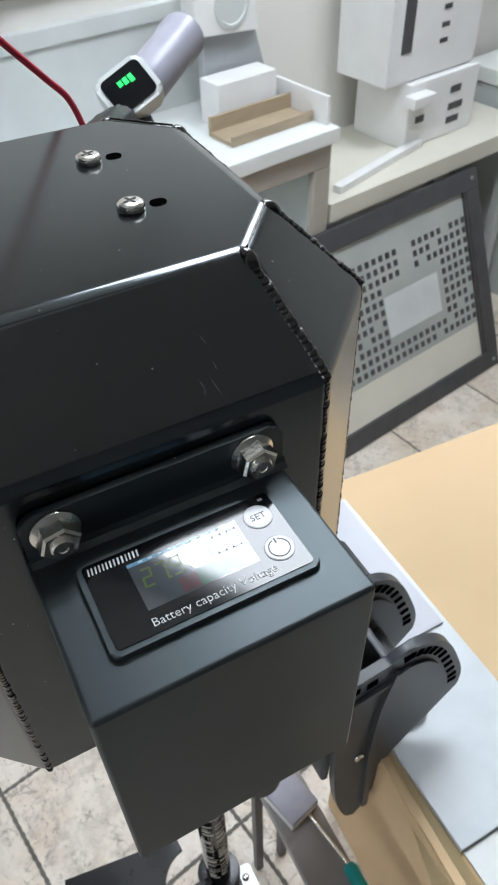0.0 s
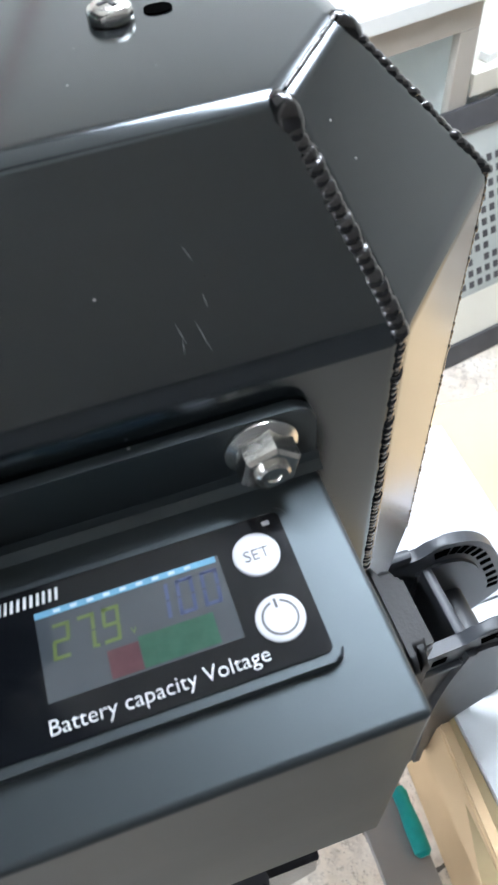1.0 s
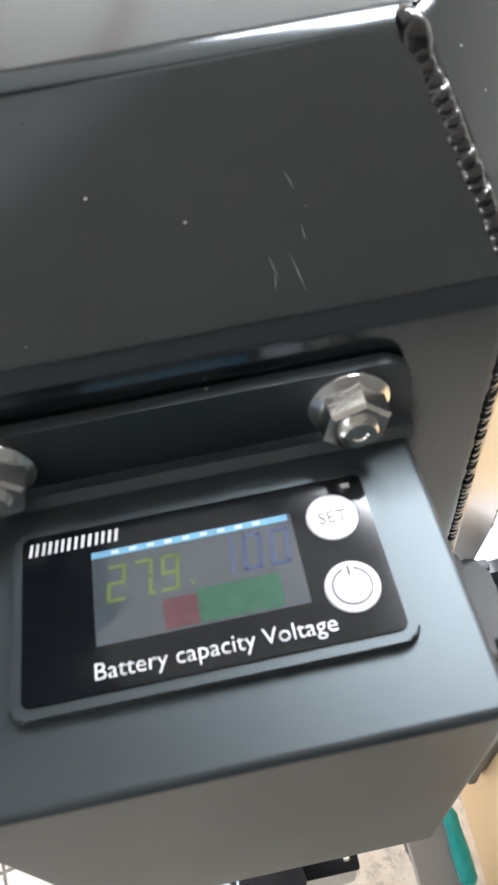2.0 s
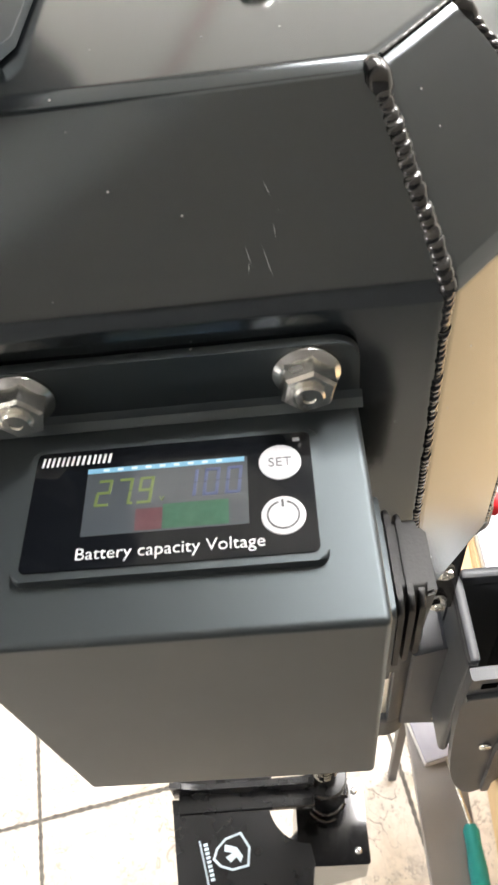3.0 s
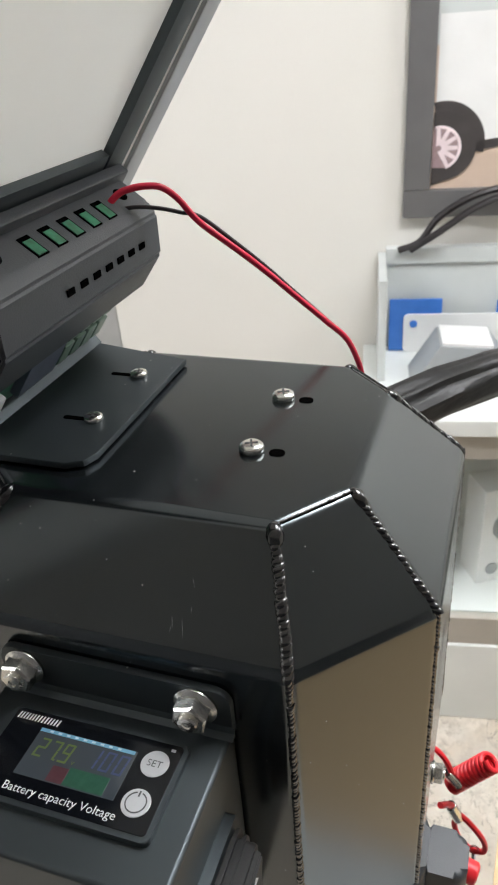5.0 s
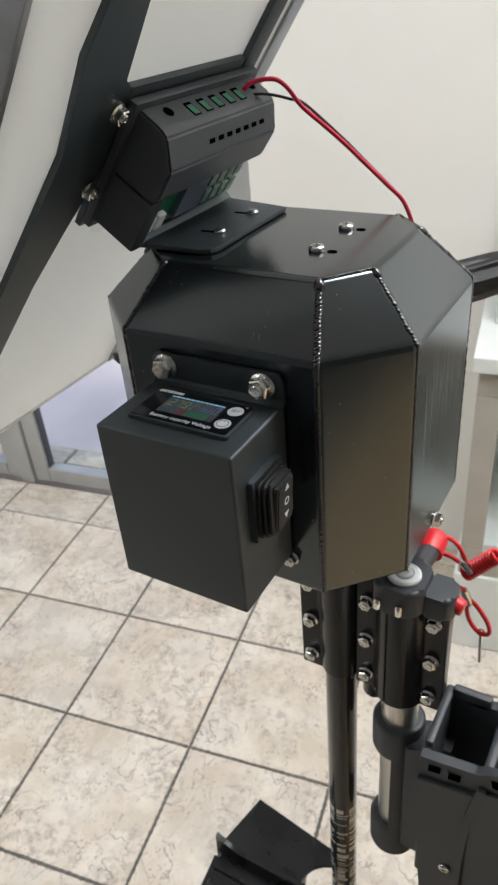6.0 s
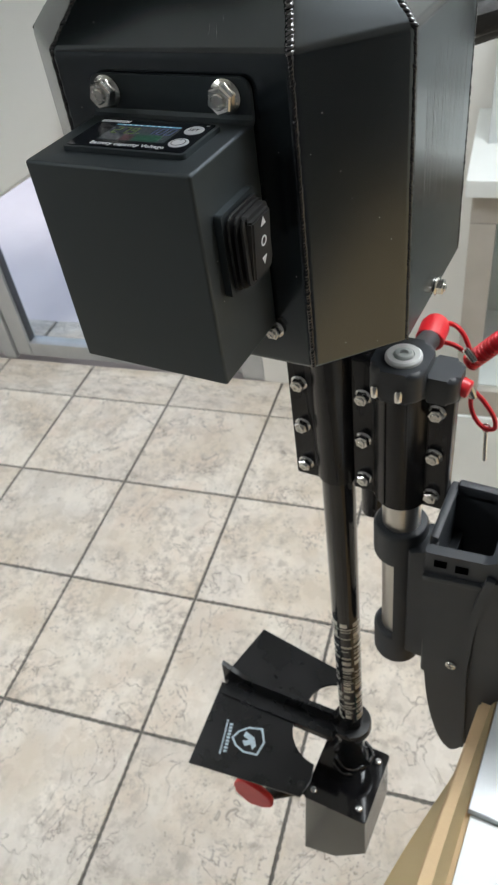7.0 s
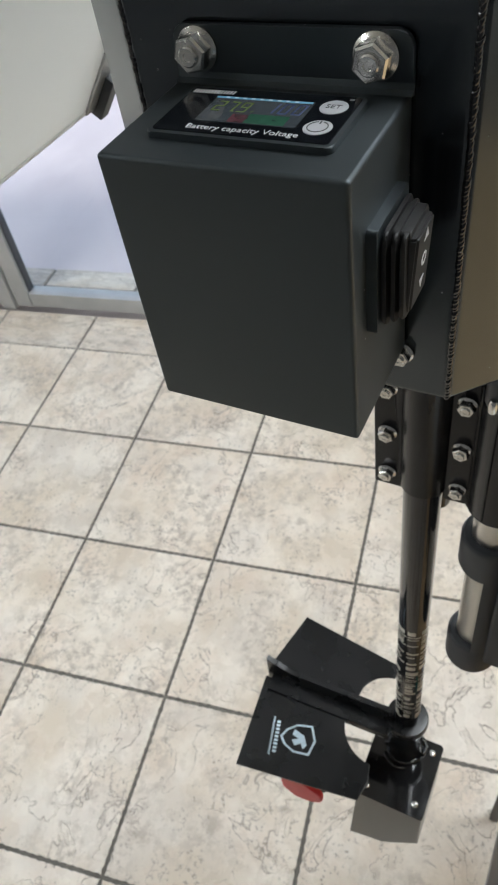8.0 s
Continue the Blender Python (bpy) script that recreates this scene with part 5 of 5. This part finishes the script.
def poster():
    u0, u1, z0, z1 = 0.118, 1.02, 1.325, 1.98
    p = thing("framed_poster", ROOM @ pose(-0.010, V1, 0.009), "dark grey framed colour poster of a white car on the wall", "poster")
    part("sheet", box(u0 + 0.06, u1 - 0.06, -0.012, -0.002, z0 + 0.06, z1 - 0.06), P_BROWN, p)
    part("frame", box(u0, u1, -0.028, -0.001, z0, z0 + 0.066, 0.004), POSTER_FRAME, p)
    part("frame", box(u0, u1, -0.028, -0.001, z1 - 0.066, z1, 0.004), POSTER_FRAME, p)
    part("frame", box(u0, u0 + 0.062, -0.028, -0.001, z0 + 0.0665, z1 - 0.0665, 0.004), POSTER_FRAME, p)
    part("frame", box(u1 - 0.062, u1, -0.028, -0.001, z0 + 0.0665, z1 - 0.0665, 0.004), POSTER_FRAME, p)
    def flat(name, poly, mat, lift):
        part(name, prism(poly, -0.0125 - lift, -0.0118 - lift, "y"), mat, p, smooth=0)
    flat("printed_sky", [(u0 + 0.062, 1.70), (u1 - 0.062, 1.70), (u1 - 0.062, z1 - 0.066), (u0 + 0.062, z1 - 0.066)], PALEGREY, 0.0)
    flat("printed_car", [(0.185, 1.52), (0.26, 1.485), (0.40, 1.49), (0.452, 1.53), (0.462, 1.585), (0.452, 1.70), (0.40, 1.76), (0.185, 1.76)], WHITE, 0.001)
    flat("printed_sill", [(0.28, 1.475), (0.40, 1.49), (0.452, 1.525), (0.452, 1.54), (0.40, 1.51), (0.28, 1.495)], P_BLACK, 0.002)
    flat("printed_arch", arc(0.205, 1.490, 0.096, -12, 105, 14) + arc(0.205, 1.490, 0.074, 105, -12, 14), P_BLACK, 0.002)
    flat("printed_tyre", [(0.182, 1.40)] + arc(0.205, 1.488, 0.078, -80, 107, 18) + [(0.182, 1.55)], P_BLACK, 0.003)
    flat("printed_rim", [(0.182, 1.44)] + arc(0.198, 1.484, 0.048, -70, 108, 14) + [(0.182, 1.525)], P_PINK, 0.004)
    for i in range(6):
        a = radians(-62 + 31 * i)
        u, w = Vector((math.cos(a), math.sin(a))), Vector((-math.sin(a), math.cos(a))) * 0.006
        q = [(0.196 + u.x * r + w.x * g, 1.484 + u.y * r + w.y * g) for r, g in ((0.006, -1), (0.044, -0.7), (0.044, 0.7), (0.006, 1))]
        if min(x for x, z in q) > 0.183:
            flat("printed_spoke", q, P_SPOKE, 0.005)
    flat("printed_rim_edge", arc(0.198, 1.484, 0.050, -70, 104, 14) + arc(0.198, 1.484, 0.043, 104, -70, 14), P_SPOKE, 0.0055)
    flat("printed_bush", [(0.478, 1.404)] + [(0.478 + 0.01 * i, 1.46 + 0.075 * math.sin(min(1.57, 0.32 * i))) for i in range(9)] + [(u1 - 0.063, 1.55), (u1 - 0.063, 1.404)], P_GREEN, 0.001)
    flat("printed_verge", [(0.476, 1.40), (u1 - 0.063, 1.40), (u1 - 0.063, 1.45), (0.482, 1.45)], P_VERGE, 0.002)
    c = thing("cable", ROOM, "black power cable looped under the poster", "cable")
    part("lead", cord([(0.10, 1.70, 1.262), (0.15, 1.69, 1.285), (0.19, 1.69, 1.34), (0.26, 1.69, 1.385), (0.34, 1.69, 1.405), (0.42, 1.69, 1.385), (0.445, 1.69, 1.33), (0.425, 1.70, 1.258)], 0.0085), BLACK_PVC, c)
    part("lead", cord([(0.13, 1.70, 1.262), (0.19, 1.67, 1.31), (0.28, 1.67, 1.37), (0.37, 1.67, 1.395), (0.46, 1.67, 1.365), (0.488, 1.68, 1.32), (0.485, 1.70, 1.258)], 0.0085), BLACK_PVC, c)
    part("lead", cord([(0.40, 1.69, 1.395), (0.50, 1.69, 1.362), (0.60, 1.69, 1.38), (0.70, 1.69, 1.43)], 0.0085), BLACK_PVC, c)


poster()


def worktop_items():
    z = 0.990
    p = thing("sample_plate", ROOM @ pose(-0.006, 0, z), "white plate with blue film corners propped on the worktop", "plate")
    part("plate", prism([(x, y) for x, y in rounded(0.125, 0.435, 0.001, 0.105, 0.012)], 1.690, 1.697, "y", 0.001), WHITE, p)
    part("film", box(0.088, 0.222, 1.699, 1.706, 0.001, 0.143, 0.001), BLUETAPE, p)
    part("film", box(0.358, 0.476, 1.699, 1.706, 0.001, 0.137, 0.001), BLUETAPE, p)
    for x, zz in ((0.405, 0.080), (0.405, 0.045), (0.150, 0.080)):
        part("hole", lathe([(0.010, 0), (0.010, 0.002)], 16, m=Matrix.Translation((x, 1.6895, zz)) @ pose(0, 0, 0, 90, 0, 0)), BLUETAPE, p)
    g = thing("wedge_box", ROOM @ pose(0.245, 1.54, z), "grey wedge-shaped plastic enclosure on the worktop", "box")
    part("body", prism([(-0.115, 0.001), (0.150, 0.001), (0.075, 0.098), (-0.050, 0.106)], -0.06, 0.07, "y", 0.006), MIDGREY, g)
    part("lid", prism([(-0.043, 0.1025), (0.070, 0.0965), (0.072, 0.104), (-0.045, 0.111)], -0.055, 0.065, "y", 0.001), WHITE, g)
    part("label", box(-0.04, 0.03, -0.064, -0.061, 0.010, 0.040), CARD, g)
    d = thing("grey_stand", ROOM @ pose(1.12, 1.60, z), "grey device stand with a white round-eyed head", "device")
    part("back", prism([(-0.050, 0.0), (0.190, 0.0), (0.120, 0.22), (-0.05, 0.22)], 0.0, 0.03, "y", 0.004), MIDGREY, d)
    part("head", prism([(-0.09, 0.215), (0.115, 0.200), (0.09, 0.42), (-0.10, 0.42)], -0.03, 0.03, "y", 0.006), WHITE, d)
    part("eye", lathe([(0.055, 0), (0.055, 0.004), (0.046, 0.005), (0.044, 0.001)], 28, m=Matrix.Translation((0.025, -0.031, 0.275)) @ pose(0, 0, 0, 90, 0, 0)), PALEGREY, d)
    w = thing("white_carton", ROOM @ pose(1.13, 1.535, z), "small white carton on the worktop", "carton")
    part("body", box(-0.085, 0.115, -0.03, 0.055, 0.001, 0.115, 0.003), WHITE, w)
    o = thing("brown_tray", ROOM @ pose(1.12, 1.44, z), "shallow brown board tray on the worktop", "tray")
    part("base", box(-0.12, 0.16, -0.05, 0.055, 0.001, 0.012, 0.001), WOOD, o)
    part("rim", box(-0.12, 0.16, 0.045, 0.055, 0.012, 0.050, 0.001), WOOD, o)
    part("rim", box(-0.12, 0.16, -0.05, -0.042, 0.012, 0.028, 0.001), WOOD, o)
    l = thing("shelf_lip", ROOM, "clear upright lip at the end of the worktop", "lip")
    part("panel", box(1.285, 1.296, 1.34, 1.60, z + 0.0005, z + 0.075, 0.001), WHITE, l)


worktop_items()


def side_table():
    t = thing("side_table", ROOM, "white-topped side table standing by the wall", "table")
    part("top", box(1.318, 2.30, 1.345, 1.745, 0.715, 0.750, 0.006), CREAM, t)
    part("lip", box(1.316, 2.305, 1.335, 1.3448, 0.690, 0.752, 0.003), CREAM, t)
    for x in (1.33, 2.24):
        for y in (1.36, 1.68):
            part("leg", box(x, x + 0.04, y, y + 0.04, 0.0, 0.715, 0.002), PALEGREY, t)
    part("shelf", box(1.375, 2.235, 1.37, 1.72, 0.20, 0.225, 0.002), PALEGREY, t)
    r = thing("white_bar", ROOM @ pose(1.60, 1.42, 0.750, 0, 0, 10), "white rectangular bar lying on the table", "bar")
    part("bar", box(-0.22, 0.24, -0.016, 0.016, 0.0, 0.024, 0.003), WHITE, r)
    m = thing("white_machine", ROOM @ pose(1.90, 1.50, 0.750), "tall white machine housing with dark slots", "machine")
    part("tower", box(-0.24, 0.18, -0.02, 0.20, 0.21, 0.80, 0.008), WHITE, m)
    part("foot", box(-0.14, 0.20, -0.04, 0.20, 0.0, 0.208, 0.008), WHITE, m)
    part("window", box(-0.185, -0.140, -0.0225, -0.019, 0.30, 0.47, 0.001), DARKGREY, m)
    for zz in (0.300, 0.345, 0.395, 0.440):
        part("slot", box(-0.01, 0.025, -0.0225, -0.019, zz, zz + 0.014, 0.001), DARKGREY, m)
    for x, zz, w in ((-0.10, 0.08, 0.04), (0.06, 0.14, 0.05), (0.06, 0.085, 0.07), (0.06, 0.04, 0.06)):
        part("slot", box(x, x + w, -0.0425, -0.039, zz, zz + 0.022, 0.001), DARKGREY, m)
    part("nozzle", box(-0.17, -0.07, -0.09, -0.042, 0.150, 0.185, 0.005), WHITE, m)
    k = thing("grey_case", ROOM @ pose(2.45, 1.35, 0), "pale grey case standing beyond the table", "case")
    part("body", box(-0.10, 0.35, -0.2, 0.35, 0.0, 0.80, 0.01), PALEGREY, k)
    part("lid", box(-0.11, 0.36, -0.21, 0.36, 0.802, 0.86, 0.01), LAMINATE, k)
    part("cushion", box(0.0, 0.3, -0.1, 0.25, 0.861, 0.95, 0.03, 3), MIDGREY, k)


side_table()


def framed_grate():
    lean = -22.5
    g = thing("framed_grate", ROOM @ pose(1.05, 1.045, 0.001, lean, 0, 0), "dark-framed glass panel with a dotted print leaning on the table", "framed panel")
    W, H, b = 0.93, 0.735, 0.065
    part("frame", box(0, W, -0.012, 0.012, 0, b, 0.003), DARKGREY, g)
    part("frame", box(0, W, -0.012, 0.012, H - b, H, 0.003), DARKGREY, g)
    part("frame", box(0, b, -0.012, 0.012, b + 0.0005, H - b - 0.0005, 0.003), DARKGREY, g)
    part("frame", box(W - b, W, -0.012, 0.012, b + 0.0005, H - b - 0.0005, 0.003), DARKGREY, g)
    part("backing", box(b - 0.005, W - b + 0.005, 0.002, 0.005, 0.20, H - b + 0.005), GRATE_GLASS, g)
    part("backing", box(b - 0.005, W - b + 0.005, 0.002, 0.005, b - 0.005, 0.1995), CREAM, g)
    part("label", box(0.42, 0.68, -0.001, 0.0015, 0.31, 0.45), PALEGREY, g)
    part("edge_strip", box(W - b - 0.012, W - b, -0.008, 0.001, b, H - b), P_BLACK, g)
    k = bmesh.new()
    for i in range(24):
        for j in range(11):
            x, zz = 0.12 + 0.031 * i, 0.22 + 0.035 * j
            if (0.40 < x < 0.70 and 0.29 < zz < 0.47) or (0.50 < x < 0.58 and zz > 0.4) or (i * 7 + j * 3) % 17 == 0:
                continue
            box(x, x + 0.017, 0.0, 0.0015, zz, zz + 0.020, bm=k)
    d = part("dots", k, DARKGREY, g, "printed square dots", smooth=0)
    tagged(d, kind="stuff")
    for x, zz in ((0.03, 0.03), (W - 0.03, 0.03), (0.03, H - 0.03), (W - 0.03, H - 0.03)):
        part("rivet", lathe([(0.007, 0), (0.006, 0.003), (0.003, 0.004)], 12, m=Matrix.Translation((x, -0.012, zz)) @ pose(0, 0, 0, 90, 0, 0)), GREYFRAME, g)
    return g


framed_grate()


# ---- floor tiles ----
def tile_meshes():
    out = []
    for s in range(5):
        rnd = random.Random(70 + s)
        bm = bmesh.new()
        a, n = 0.1968, 40
        edge = []
        for k in range(4):
            for i in range(n):
                t = -1 + 2 * i / n
                x, y = [(t, -1), (1, t), (-t, 1), (-1, -t)][k]
                w = 1 - rnd.uniform(0.3, 1) * 0.014 * (i % 2)
                edge.append((a * x * (w if abs(x) == 1 else 1), a * y * (w if abs(y) == 1 else 1)))
        top = [bm.verts.new((x * 0.9965, y * 0.9965, 0.0)) for x, y in edge]
        low = [bm.verts.new((x, y, -0.006)) for x, y in edge]
        bm.faces.new(top)
        m = len(edge)
        for i in range(m):
            bm.faces.new((low[i], low[(i + 1) % m], top[(i + 1) % m], top[i]))
        me = bpy.data.meshes.new("tile")
        bm.to_mesh(me)
        bm.free()
        me.materials.append(TILE)
        out.append(me)
    return out


TILES = tile_meshes()
rt = random.Random(8)
GU, GV = -0.612, 0.356
for i in range(-7, 10):
    for j in range(-7, 4):
        u, v = GU + 0.4 * i + 0.2, GV + 0.4 * j + 0.2
        if u - 0.2 < U0 - 0.001 or u + 0.2 > U1 + 0.001 or v - 0.2 < V0 - 0.001 or v > V1 + 0.1:
            continue
        ob = new("tile", TILES[rt.randrange(5)])
        ob.parent = FLOOR
        ob.matrix_basis = pose(u, v, 0, 0, 0, 90 * rt.randrange(4))
        if v + 0.2 > V1:
            ob.matrix_basis = pose(u, (v - 0.2 + V1) / 2, 0) @ Matrix.Diagonal((1, (V1 - v + 0.2) / 0.4, 1, 1))
for i in range(8):
    ob = new("tile", TILES[i % 5])
    ob.parent = step
    ob.matrix_basis = pose(U0 + 0.2 + 0.42 * i, V1 + 0.24, -0.006) @ Matrix.Diagonal((1.03, 0.29, 1, 1))
